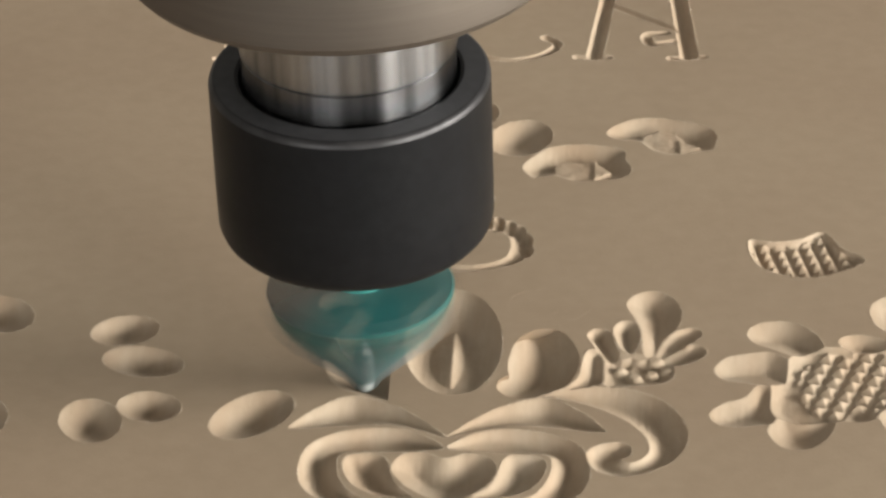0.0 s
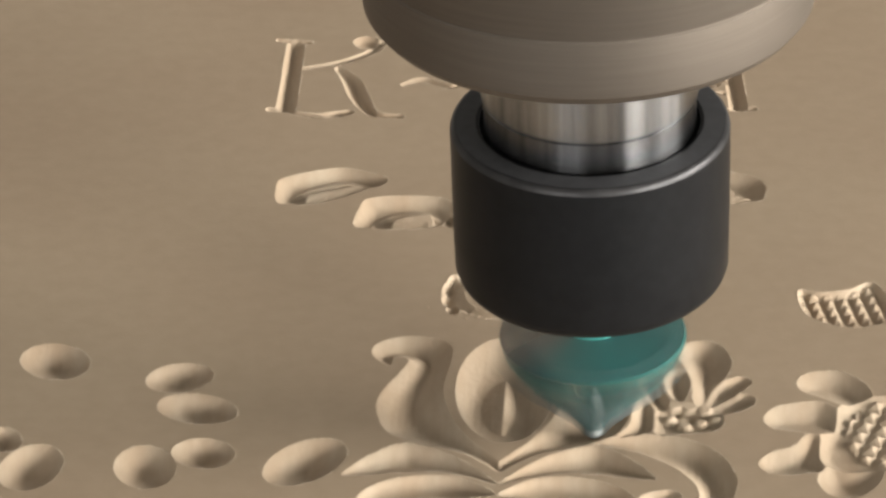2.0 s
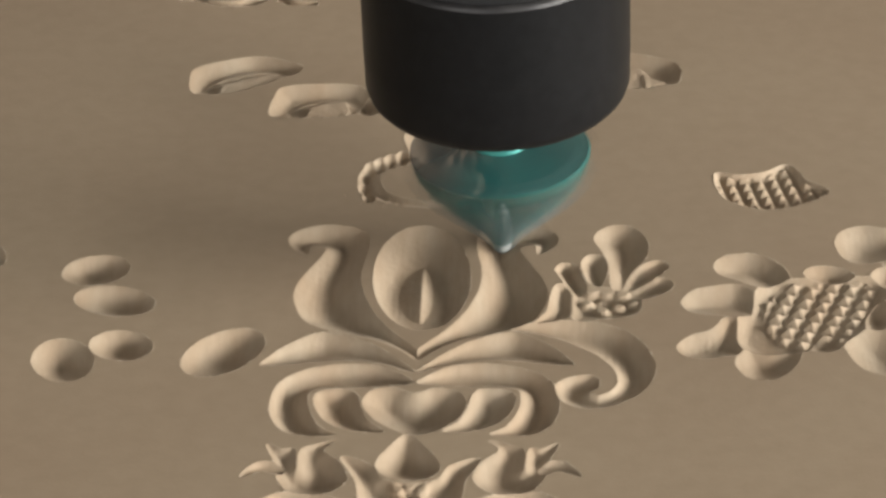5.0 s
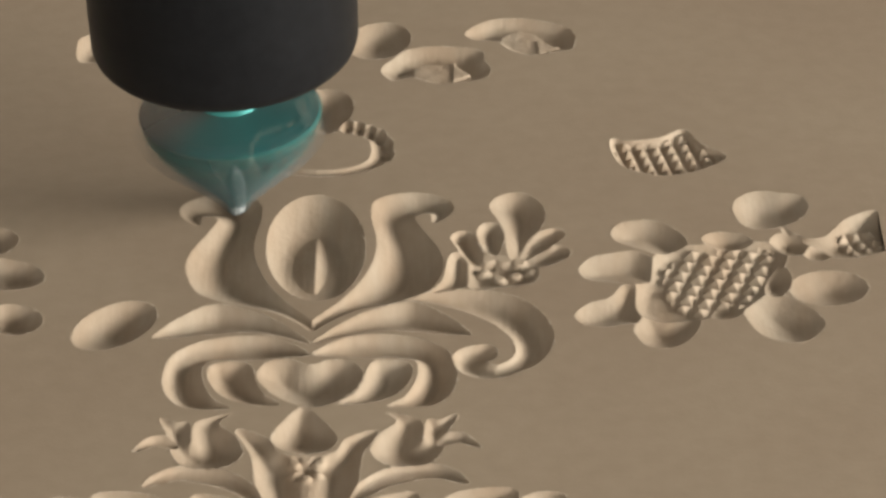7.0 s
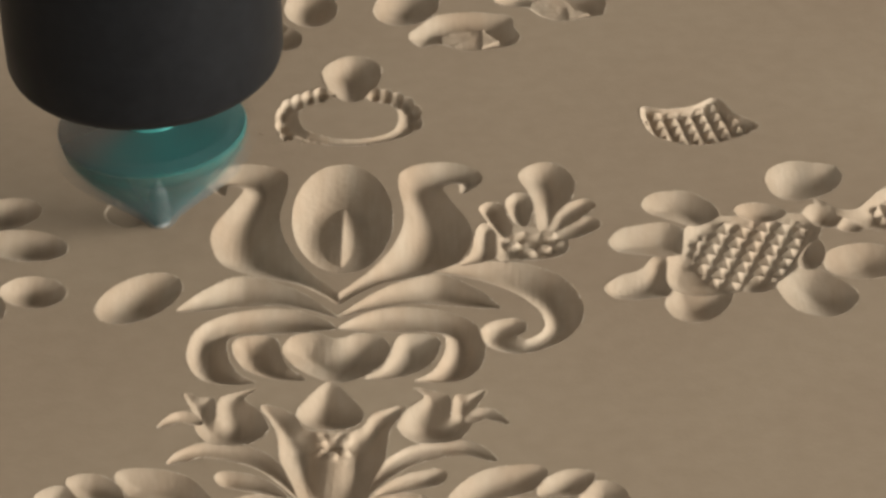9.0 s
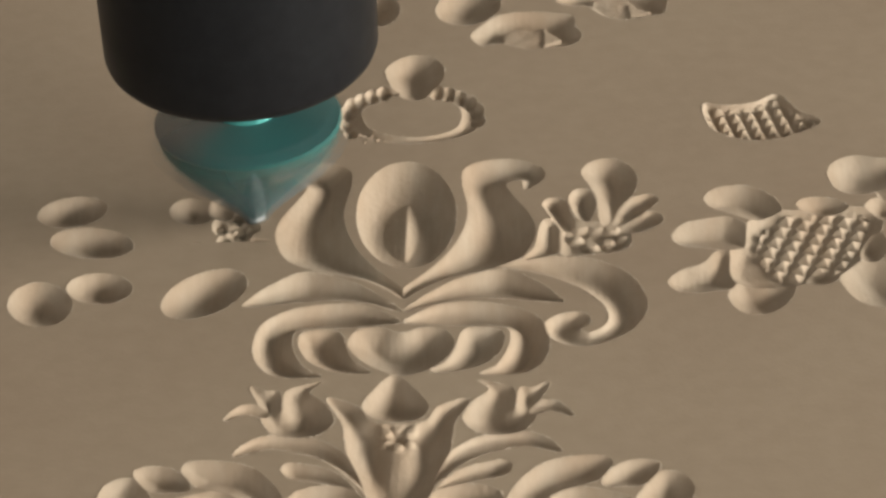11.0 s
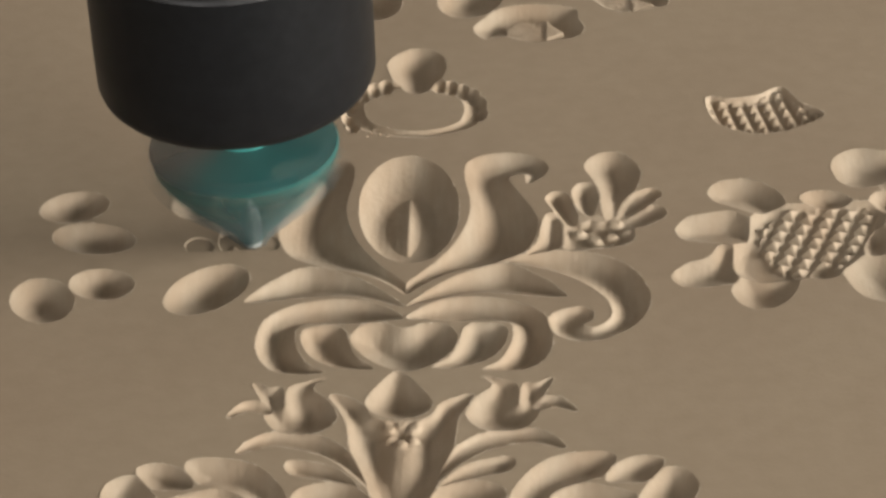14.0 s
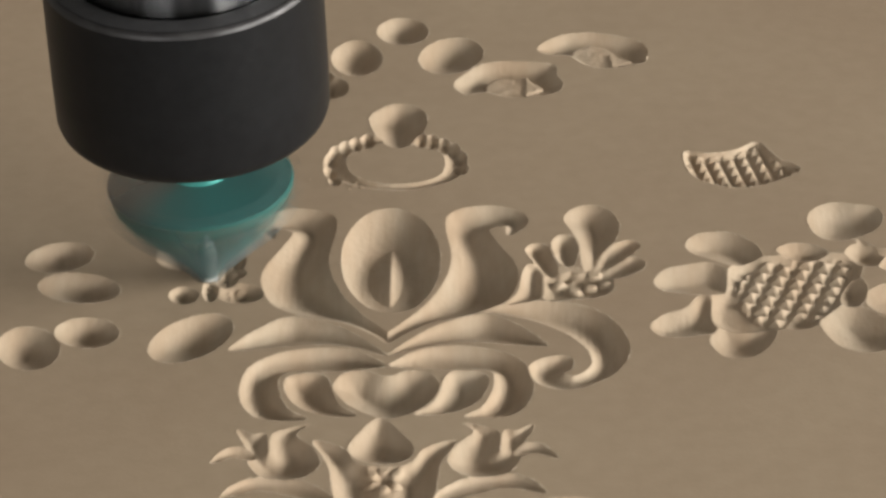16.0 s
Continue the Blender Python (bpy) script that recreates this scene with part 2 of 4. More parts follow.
def oval(x, y, rx, ry, deg, d):
    return ("oval", x, y, rx, ry, deg, d)


def island(x, y, rx, ry, deg, d):
    return ("island", x, y, rx, ry, deg, d)


def pit(x, y, rx, ry, deg, d):
    return ("pit", x, y, rx, ry, deg, d)


def crest(x, y, left, right, ry, d):
    return ("crest", x, y, left, right, ry, d)


def plate(points, d, rough):
    return ("plate", points, d, rough)


def form(points, d, w):
    return ("form", points, d, w)


def stroke(points, d):
    return ("stroke", points, d)


def spikes(x, y, pitch, deg, h, rx, ry):
    return ("spikes", x, y, pitch, deg, h, rx, ry)


def smooth_line(points, closed, steps=6):
    """Points along a smooth curve through the given ones."""
    p = np.array(points, float)
    n = len(p)
    rows = []
    for k in range(n if closed else n - 1):
        if closed:
            a, b, c, e = p[k - 1], p[k], p[(k + 1) % n], p[(k + 2) % n]
        else:
            a, b, c, e = p[max(k - 1, 0)], p[k], p[k + 1], p[min(k + 2, n - 1)]
        for s in range(steps):
            q = s / steps
            rows.append(0.5 * (2 * b + (c - a) * q + (2 * a - 5 * b + 4 * c - e) * q * q + (3 * b - a - 3 * c + e) * q ** 3))
    if not closed:
        rows.append(p[-1])
    return np.array(rows)


def flipped(el):
    """The same cut on the other side of the ornament's middle line."""
    if el[0] == "form":
        return ("form", [(-x, y) for x, y in el[1]], *el[2:])
    if el[0] == "stroke":
        return ("stroke", [(-x, y, r) for x, y, r in el[1]], el[2])
    if el[0] == "spikes":
        return ("spikes", -el[1], el[2], el[3], -el[4], *el[5:])
    return (el[0], -el[1], el[2], el[3], el[4], -el[5], el[6])


def ellipse_field(el, X, Y):
    _, x, y, rx, ry, deg, d = el
    c, s = math.cos(radians(deg)), math.sin(radians(deg))
    u, v = (X - x) * c + (Y - y) * s, -(X - x) * s + (Y - y) * c
    return (u / rx) ** 2 + (v / ry) ** 2


def extent(els):
    xs, ys = [], []
    for el in els:
        if el[0] in ("oval", "island", "pit"):
            r = max(el[3], el[4])
            xs += [el[1] - r, el[1] + r]
            ys += [el[2] - r, el[2] + r]
        elif el[0] in ("form", "stroke"):
            for p in el[1]:
                r = (p[2] if len(p) > 2 else 0) + 1.5
                xs += [p[0] - r, p[0] + r]
                ys += [p[1] - r, p[1] + r]
    return min(xs), max(xs), min(ys), max(ys)


def soften(h, times):
    """Rounds off creases inside a hollow, and keeps its rim."""
    for _ in range(times):
        p = np.pad(h, 1, mode="edge")
        mean = (p[:-2, 1:-1] + p[2:, 1:-1] + p[1:-1, :-2] + p[1:-1, 2:] + p[1:-1, 1:-1]) / 5
        h = np.where(h > 0, np.minimum(mean, h * 1.15), 0)
    return h


def cut(name, label, els):
    """Sinks one hollow into the board."""
    area, X, Y = window(*extent(els))
    h = np.zeros(X.shape)
    for el in els:
        if el[0] == "oval":
            q = ellipse_field(el, X, Y)
            h = np.maximum(h, el[6] * np.clip(1 - q ** (0.6 if 3 < el[3] < 9 else 1.0), 0, None) ** 0.9)
        elif el[0] == "form":
            line = smooth_line(el[1], True)
            a, b = line, np.roll(line, -1, 0)
            near = np.full(X.shape, 1e9)
            inside = np.zeros(X.shape, bool)
            for (ax, ay), (bx, by) in zip(a, b):
                ex, ey = bx - ax, by - ay
                k = np.clip(((X - ax) * ex + (Y - ay) * ey) / (ex * ex + ey * ey + 1e-9), 0, 1)
                near = np.minimum(near, np.hypot(X - ax - k * ex, Y - ay - k * ey))
                if ay != by:
                    inside ^= ((ay > Y) != (by > Y)) & (X < ex * (Y - ay) / (by - ay) + ax)
            h = np.maximum(h, np.where(inside, el[2] * np.clip(near / el[3], 0, 1) * (1.35 - 0.35 * np.clip(near / el[3], 0, 1)), 0))
        elif el[0] == "stroke":
            line = smooth_line(el[1], False)
            big = max(p[2] for p in el[1])
            for (ax, ay, ar), (bx, by, br) in zip(line, line[1:]):
                ex, ey = bx - ax, by - ay
                k = np.clip(((X - ax) * ex + (Y - ay) * ey) / (ex * ex + ey * ey + 1e-9), 0, 1)
                r = np.maximum(ar + k * (br - ar), 0.15)
                q = np.hypot(X - ax - k * ex, Y - ay - k * ey) / r
                h = np.maximum(h, el[2] * (r / big) ** 0.8 * np.clip(1 - q ** 1.6, 0, None) ** 0.95)
    h = soften(h, 4) * DEEP
    h = np.where(h > 0, h * (1 + 0.012 * RAGGED[area]) - 0.05 * np.abs(RAGGED[area]), 0)
    h = np.maximum(h, 0)
    mask = h > 0
    for el in els:
        if el[0] == "island":
            q = ellipse_field(el, X, Y)
            h = np.where(mask, np.maximum(h - el[6] * np.clip(1 - q, 0, None) ** 1.5, 0.25 * h), 0)
        elif el[0] == "crest":
            _, x, y, left, right, ry, d = el
            w = np.clip(1 - ((Y - y) / ry) ** 2, 0, None) + 1e-6
            rise = np.clip(1 - np.abs(X - x) / (np.where(X < x, left, right) * w ** 0.6), 0, 1)
            h = np.where(mask, np.maximum(h - d * w ** 0.7 * rise, 0.2 * h), 0)
        elif el[0] == "plate":
            inside = np.zeros(X.shape, bool)
            for (ax, ay), (bx, by) in zip(el[1], el[1][1:] + el[1][:1]):
                if ay != by:
                    inside ^= ((ay > Y) != (by > Y)) & (X < (bx - ax) * (Y - ay) / (by - ay) + ax)
            h = np.where(mask & inside, np.minimum(h, el[2] + el[3] * RAGGED[area]), h)
        elif el[0] == "pit":
            q = ellipse_field(el, X, Y)
            h = np.where(mask, h + el[6] * np.clip(1 - q, 0, None), 0)
        elif el[0] == "spikes":
            _, x, y, pitch, deg, top, rx, ry = el
            c, s = math.cos(radians(deg)), math.sin(radians(deg))
            u, v = ((X - x) * c + (Y - y) * s) / pitch, (-(X - x) * s + (Y - y) * c) / pitch
            du, dv = np.abs(u - np.round(u)), np.abs(v - np.round(v))
            tip = np.clip(np.minimum(1.08 - 2.5 * du, 1.04 - 2.0 * dv), 0, 1)
            limit = np.clip(h - 0.1, 0, top) * np.clip(3 * h / h.max() - 1.1, 0, 1)
            zone = ((X - x) / rx) ** 2 + ((Y - y) / ry) ** 2 < 1
            h = np.where(mask, h - limit * tip * zone, 0)
    index = len(carvings) + 1
    old = depth[area]
    deeper = h > old
    depth[area] = np.maximum(old, h)
    owner[area][deeper] = index
    carvings.append((name, label))
    return index


def carve(name, label, both, *els):
    made = [cut(name, label, els)]
    if both:
        made.append(cut(name, label, [flipped(e) for e in els]))
    return made


carve("carved_bud", "oval flower bud hollow with a slit seed", False,
      oval(0.1, 26.1, 14.81, 7.86, -88, 3.5),
      island(-0.0, 21.6, 11.2, 5.4, -88, 1.0),
      crest(0.15, 22.8, 3.7, 1.8, 9.0, 1.05))
petals = carve("carved_petal", "curled tulip petal hollow", True,
      form([(0.1, 5.8), (-4.8, 12.0), (-8.2, 18.5), (-9.8, 26.3), (-8.8, 35.1), (-9.5, 39.1), (-13.1, 41.0), (-17.6, 41.0), (-21.4, 38.7), (-21.8, 35.5), (-18.8, 32.4), (-18.3, 35.1), (-15.8, 34.2), (-17.1, 30.4), (-19.7, 24.6), (-20.1, 19.5), (-17.9, 13.8), (-12.7, 10.7), (-6.5, 8.6), (-2.5, 5.7), (-0.0, 3.3)], 3.1, 5.2))
carve("carved_leaf", "slender pointed leaf hollow", True,
      form([(-0.1, 0.1), (-4.6, 5.3), (-9.1, 8.7), (-15.3, 10.7), (-20.3, 7.4), (-23.6, 3.5), (-24.2, 1.9), (-20.9, 2.1), (-14.9, 3.0), (-9.7, 3.2), (-4.5, 1.9)], 2.2, 3.4))
carve("carved_scroll", "broad curled scroll hollow", True,
      form([(-0.3, -2.5), (-4.5, 1.2), (-8.9, 2.3), (-13.1, 2.0), (-17.4, 0.6), (-20.7, -2.2), (-22.0, -6.3), (-21.9, -10.6), (-20.3, -14.1), (-17.4, -15.9), (-11.7, -15.9), (-14.1, -13.8), (-15.6, -10.7), (-16.3, -7.3), (-15.8, -4.5), (-12.9, -3.8), (-7.8, -3.8), (-3.5, -3.3)], 2.6, 3.3))
carve("carved_comma", "comma-shaped scroll hollow", True,
      form([(-15.4, -7.6), (-14.9, -5.1), (-12.9, -4.4), (-10.3, -4.3), (-8.9, -5.7), (-8.1, -9.2), (-6.8, -12.5), (-4.3, -15.1), (-8.2, -15.1), (-11.6, -13.8), (-14.1, -11.4)], 2.2, 3.2))
carve("carved_heart", "wide heart-shaped hollow", False,
      form([(-0.1, -5.4), (-3.1, -3.9), (-6.5, -4.5), (-8.0, -7.7), (-6.2, -11.6), (-3.2, -14.4), (0.2, -15.9), (3.5, -14.8), (6.7, -11.8), (7.9, -7.8), (6.3, -4.6), (2.9, -4.1)], 3.6, 6.4))
carve("carved_scroll_leaf", "leaf hollow curling into a spiral", False,
      stroke([(14.4, 11.6, 0.4), (19.6, 11.8, 1.8), (25.7, 10.5, 3.3), (30.9, 7.1, 3.9), (33.8, 1.2, 3.2), (32.7, -4.3, 2.0), (28.8, -7.4, 1.5), (25.3, -6.9, 2.1), (24.0, -4.3, 2.6), (26.4, -2.7, 2.0)], 2.4))
carve("carved_blossom", "small many-lobed blossom hollow with pointed stamens", False,
      form([(27.8, 37.0), (29.4, 39.9), (32.2, 41.0), (34.9, 39.5), (36.6, 35.7), (36.2, 31.7), (34.9, 28.5), (33.2, 22.3), (30.8, 21.5), (30.1, 27.8), (29.3, 32.6)], 2.4, 4.5),
      form([(25.7, 30.0), (27.0, 32.2), (29.3, 31.8), (30.0, 28.6), (29.0, 23.6), (27.4, 23.6), (26.2, 26.3)], 1.8, 2.4),
      stroke([(23.4, 28.1, 1.9), (25.4, 22.1, 1.5)], 1.7),
      form([(21.7, 23.8), (24.0, 23.2), (24.1, 15.5), (19.7, 13.3), (17.9, 12.9), (20.1, 16.4), (20.8, 21.0)], 1.9, 2.6),
      stroke([(38.1, 28.9, 1.6), (35.0, 26.3, 2.3), (32.6, 22.3, 1.2)], 1.7),
      stroke([(38.3, 23.7, 2.0), (35.7, 22.4, 2.4), (32.6, 21.3, 1.3)], 1.7),
      form([(24.2, 22.4), (28.6, 23.1), (33.9, 21.5), (35.2, 18.3), (33.7, 15.3), (28.4, 14.2), (24.1, 14.5)], 1.5, 2.2),
      island(27.4, 22.4, 1.5, 1.3, 20, 1.3),
      island(29.8, 22.0, 1.5, 1.2, -15, 1.2),
      island(32.2, 21.4, 1.6, 1.3, 30, 1.3),
      island(26.6, 19.2, 1.6, 1.3, 60, 1.2),
      island(28.9, 17.3, 1.7, 1.4, -30, 1.3),
      island(31.5, 18.1, 1.6, 1.4, 10, 1.3),
      island(33.6, 18.9, 1.2, 1.1, 10, 0.9),
      pit(30.1, 19.8, 1.5, 1.1, 0, 0.5),
      pit(27.6, 20.8, 1.2, 0.8, 40, 0.4))
carve("carved_fan", "fan-shaped hollow filled with small pyramids", False,
      form([(48.4, 56.7), (51.8, 56.1), (56.5, 56.9), (60.6, 59.2), (63.4, 54.6), (67.0, 50.8), (61.4, 46.7), (55.8, 45.5), (50.4, 48.1), (48.4, 52.1)], 1.9, 1.3),
      spikes(56.2, 51.9, 2.4, 12, 1.25, 99, 99))
carve("carved_shell", "round tortoise shell hollow filled with pyramids", False,
      form([(55.0, 24.4), (61.2, 25.4), (67.1, 25.9), (73.2, 25.4), (74.4, 21.4), (71.2, 13.8), (67.2, 8.2), (60.6, 5.4), (53.4, 4.4), (49.4, 8.4), (50.6, 15.5)], 1.55, 2.4),
      spikes(65.5, 15.2, 2.88, -21, 1.0, 11.2, 11))
carve("carved_lobe", "rounded petal-like hollow running into the shell", False,
      form([(47.0, 29.0), (48.7, 31.7), (52.8, 32.6), (56.3, 30.9), (58.5, 27.7), (58.6, 24.5), (55.7, 22.4), (53.6, 23.1), (50.5, 25.0), (47.9, 26.5)], 1.9, 4.0))
carve("carved_lobe", "rounded petal-like hollow running into the shell", False,
      form([(41.5, 19.0), (43.3, 22.0), (47.3, 23.5), (50.9, 23.8), (53.3, 21.4), (54.5, 17.5), (53.6, 14.4), (50.4, 14.8), (46.1, 15.4), (42.6, 16.4)], 1.9, 4.0))
carve("carved_lobe", "rounded petal-like hollow beside the shell", False,
      oval(80.1, 13.1, 6.15, 4.67, 5, 1.9))
carve("carved_lobe", "rounded petal-like hollow beside the shell", False,
      oval(65.4, 26.3, 4.11, 2.52, -12, 1.9))
carve("carved_lobe", "rounded petal-like hollow beside the shell", False,
      oval(75.1, 25.3, 3.41, 2.96, -54, 1.9))
carve("carved_lobe", "rounded petal-like hollow beside the shell", False,
      oval(72.0, 15.3, 4.59, 2.45, 83, 1.9))
carve("carved_lobe", "rounded petal-like hollow beside the shell", False,
      oval(63.1, 7.9, 3.48, 2.67, 3, 1.9))
carve("carved_lobe", "bent rounded hollow beside the shell", False,
      form([(40.4, 6.9), (42.7, 9.8), (45.9, 11.3), (48.2, 14.6), (50.2, 13.9), (50.6, 9.4), (50.3, 4.9), (47.2, 4.1), (44.6, 3.6), (41.6, 4.2)], 2.0, 4.0))
carve("carved_lobe", "rounded hollow under the shell", False,
      form([(49.3, 3.0), (51.3, 6.7), (54.3, 6.3), (59.3, 6.2), (58.8, 2.1), (55.9, -1.5), (52.9, -2.1), (50.4, -0.6)], 2.1, 4.5))
carve("carved_lobe", "large rounded hollow beside the shell", False,
      form([(66.5, 7.9), (68.5, 10.8), (72.9, 11.3), (76.9, 7.6), (78.6, 3.9), (76.6, 0.3), (73.5, -1.1), (69.4, 0.4), (67.1, 4.1)], 2.3, 5.5))
carve("carved_lobe", "bean-shaped hollow above the shell", False,
      form([(66.9, 35.2), (68.0, 38.6), (71.5, 40.5), (75.1, 39.8), (78.2, 38.9), (79.0, 35.6), (76.8, 31.8), (71.9, 29.5), (68.2, 30.8)], 2.0, 4.4))
carve("carved_sprig", "leafy sprig hollow with a rosette", False,
      form([(74.0, 30.9), (77.1, 27.3), (80.8, 27.2), (84.8, 32.2), (89.4, 34.5), (93.0, 32.9), (92.0, 24.9), (86.3, 21.6), (81.0, 21.7), (78.2, 24.7), (75.2, 26.4)], 1.8, 3.2),
      oval(79.3, 22.8, 2.35, 2.14, 25, 1.4),
      spikes(86.6, 26.1, 2.4, 20, 0.9, 3.5, 4))
carve("carved_gem", "faceted gem hollow of a ring", False,
      form([(-4.2, 69.0), (-1.9, 72.2), (0.9, 73.4), (4.3, 71.8), (5.6, 67.9), (4.0, 61.7), (1.2, 59.3), (-1.6, 60.6), (-3.4, 64.5)], 2.4, 4.0))
carve("carved_ring_band", "beaded ring band hollow", False,
      stroke([(2.6, 61.6, 1.1), (5.5, 61.2, 1.3), (8.2, 59.5, 1.4), (9.8, 57.4, 1.6), (10.4, 54.9, 1.8), (10.2, 52.5, 1.7), (9.1, 50.3, 1.3), (6.8, 48.6, 1.0), (3.8, 47.5, 0.9), (0.5, 47.2, 0.9), (-2.8, 47.7, 1.0), (-5.8, 48.9, 1.2), (-8.0, 50.7, 1.4), (-9.3, 53.0, 1.8), (-9.7, 55.4, 1.8), (-9.1, 57.8, 1.6), (-7.5, 59.9, 1.4), (-5.1, 61.4, 1.3), (-2.4, 61.8, 1.1)], 1.05),
      oval(-10.1, 55.9, 2.24, 1.21, -86, 1.9),
      oval(-9.5, 58.0, 2.26, 1.22, -87, 1.9),
      oval(-7.9, 59.4, 2.26, 1.22, -87, 1.9),
      oval(-6.2, 60.5, 2.27, 1.22, -87, 1.9),
      oval(-4.3, 61.4, 2.28, 1.22, -87, 1.9),
      oval(4.5, 61.5, 2.28, 1.23, -88, 1.9),
      oval(6.4, 60.8, 2.27, 1.22, -88, 1.9),
      oval(8.3, 59.7, 2.26, 1.22, -89, 1.9),
      oval(9.9, 58.3, 2.25, 1.22, -89, 1.9),
      oval(11.0, 56.0, 2.24, 1.22, -89, 1.9),
      oval(11.2, 52.9, 2.22, 1.21, -89, 1.9),
      oval(-10.2, 52.5, 2.22, 1.21, -86, 1.9),
      oval(-9.4, 50.0, 2.20, 1.20, -87, 1.9))
carve("carved_oval", "smooth oval pebble hollow", False,
      oval(-52.7, 28.2, 5.51, 4.15, 16, 2.8))
carve("carved_oval", "smooth oval pebble hollow", False,
      oval(-48.8, 19.5, 6.71, 4.06, -13, 2.8))
carve("carved_oval", "smooth oval pebble hollow", False,
      oval(-55.2, 3.4, 5.88, 4.78, -67, 2.8))
carve("carved_oval", "smooth oval pebble hollow", False,
      oval(-46.5, 7.3, 5.09, 3.96, -13, 2.8))
carve("carved_oval", "smooth oval pebble hollow", False,
      oval(-30.3, 5.4, 7.60, 4.96, 46, 2.8))
carve("carved_oval", "smooth oval pebble hollow", False,
      oval(-73.7, 32.5, 6.16, 4.96, -31, 2.8))
carve("carved_oval", "smooth oval pebble hollow", False,
      oval(-73.1, 2.9, 6.31, 4.84, 76, 2.8))
carve("carved_oval", "smooth oval pebble hollow", False,
      oval(-78.5, 10.3, 3.60, 2.72, -60, 2.8))
carve("carved_oval", "smooth oval pebble hollow", False,
      oval(1.0, 97.7, 4.68, 4.49, -57, 2.8))
carve("carved_oval", "smooth oval pebble hollow", False,
      oval(-6.8, 88.7, 6.02, 4.48, -85, 2.8))
carve("carved_oval", "smooth oval pebble hollow", False,
      oval(9.5, 89.0, 6.36, 5.35, 61, 2.8))
carve("carved_oval", "smooth oval pebble hollow", False,
      oval(-10.9, 79.0, 3.67, 2.88, -83, 2.8))
carve("carved_cap", "lumpy acorn-like hollow", False,
      form([(10.0, 79.4), (11.9, 82.6), (14.8, 85.9), (20.2, 86.9), (27.0, 85.5), (27.8, 81.9), (28.8, 78.9), (26.9, 76.0), (20.1, 74.7), (15.3, 76.7), (11.9, 76.0)], 2.1, 4.0),
      plate([(15.4, 74.0), (15.6, 79.6), (17.4, 81.8), (20.6, 81.2), (22.9, 82.0), (23.1, 78.4), (22.4, 74.0)], 0.38, 0.1),
      plate([(22.2, 81.6), (25.4, 77.6), (22.4, 75.8)], 0.15, 0.1),
      plate([(12.4, 74.5), (12.9, 77.4), (13.5, 74.5)], 0.2, 0.1))
carve("carved_cap", "lumpy acorn-like hollow", False,
      form([(24.5, 91.0), (27.2, 94.4), (30.7, 96.0), (36.1, 95.7), (42.9, 92.5), (43.3, 86.4), (40.7, 85.0), (35.8, 83.8), (32.4, 85.5), (30.0, 88.4), (26.6, 88.7)], 1.9, 3.6),
      plate([(30.2, 87.4), (31.0, 90.6), (33.6, 92.4), (36.6, 91.3), (38.2, 88.6), (37.0, 83.0), (32.6, 83.0)], 0.36, 0.1),
      plate([(36.8, 88.8), (40.9, 86.2), (37.2, 84.6)], 0.14, 0.1))
carve("carved_cap", "notched cone hollow", False,
      form([(-42.8, 88.4), (-41.9, 91.6), (-37.0, 94.0), (-31.1, 95.5), (-24.8, 93.2), (-23.1, 91.3), (-25.5, 88.7), (-30.6, 90.0), (-36.0, 88.1), (-39.6, 83.4), (-42.1, 83.4)], 2.0, 2.8),
      form([(-42.0, 83.6), (-40.6, 88.0), (-36.0, 90.4), (-28.0, 91.2), (-24.4, 90.6), (-28.0, 87.0), (-33.0, 84.0), (-37.0, 82.8)], 1.7, 2.2),
      plate([(-37.8, 82.0), (-37.0, 86.3), (-33.2, 88.2), (-28.2, 89.9), (-26.6, 88.4), (-31.0, 84.0), (-34.0, 82.0)], 0.3, 0.08))
carve("carved_cap", "notched cone hollow", False,
      form([(-28.1, 77.2), (-27.5, 81.3), (-26.2, 84.8), (-20.3, 86.0), (-13.3, 85.4), (-10.0, 81.6), (-10.9, 77.8), (-13.6, 76.6), (-16.5, 80.0), (-20.9, 79.5), (-24.1, 75.7), (-27.3, 75.1)], 2.0, 2.8),
      form([(-27.4, 75.4), (-25.4, 80.0), (-20.0, 82.0), (-13.0, 81.4), (-10.8, 78.4), (-13.6, 75.8), (-20.0, 74.8)], 1.7, 2.2),
      plate([(-21.6, 74.0), (-21.3, 78.4), (-18.0, 80.0), (-14.8, 80.6), (-14.0, 77.2), (-16.0, 74.0)], 0.3, 0.08),
      plate([(-25.2, 74.0), (-24.9, 77.0), (-23.9, 74.0)], 0.2, 0.1))
carve("carved_letter", "swash capital letter K hollow", False,
      stroke([(-44.0, 141.6, 1.7), (-43.6, 117.2, 1.9)], 1.6),
      stroke([(-47.4, 142.9, 0.6), (-41.3, 142.1, 0.6)], 0.8),
      stroke([(-46.7, 116.3, 0.7), (-42.5, 115.7, 0.7)], 0.9),
      stroke([(-42.0, 131.8, 0.6), (-36.3, 133.7, 0.8), (-30.2, 137.7, 0.9), (-27.5, 142.2, 1.2)], 1.1),
      oval(-30.5, 142.2, 2.63, 2.44, -26, 1.2),
      stroke([(-35.1, 131.9, 0.8), (-32.3, 127.2, 1.7), (-30.6, 121.8, 1.9), (-27.4, 115.1, 1.1), (-22.4, 114.1, 0.8)], 1.6),
      stroke([(-42.3, 115.3, 0.7), (-37.8, 114.1, 0.9), (-31.8, 115.5, 0.9)], 1.0),
      oval(-34.2, 114.7, 3.1, 1.15, 12, 2.2))
carve("carved_dash", "wavy dash hollow", False,
      stroke([(-22.4, 126.0, 0.7), (-18.8, 127.8, 1.0), (-13.4, 125.3, 0.7), (-9.2, 129.2, 0.6)], 1.0))
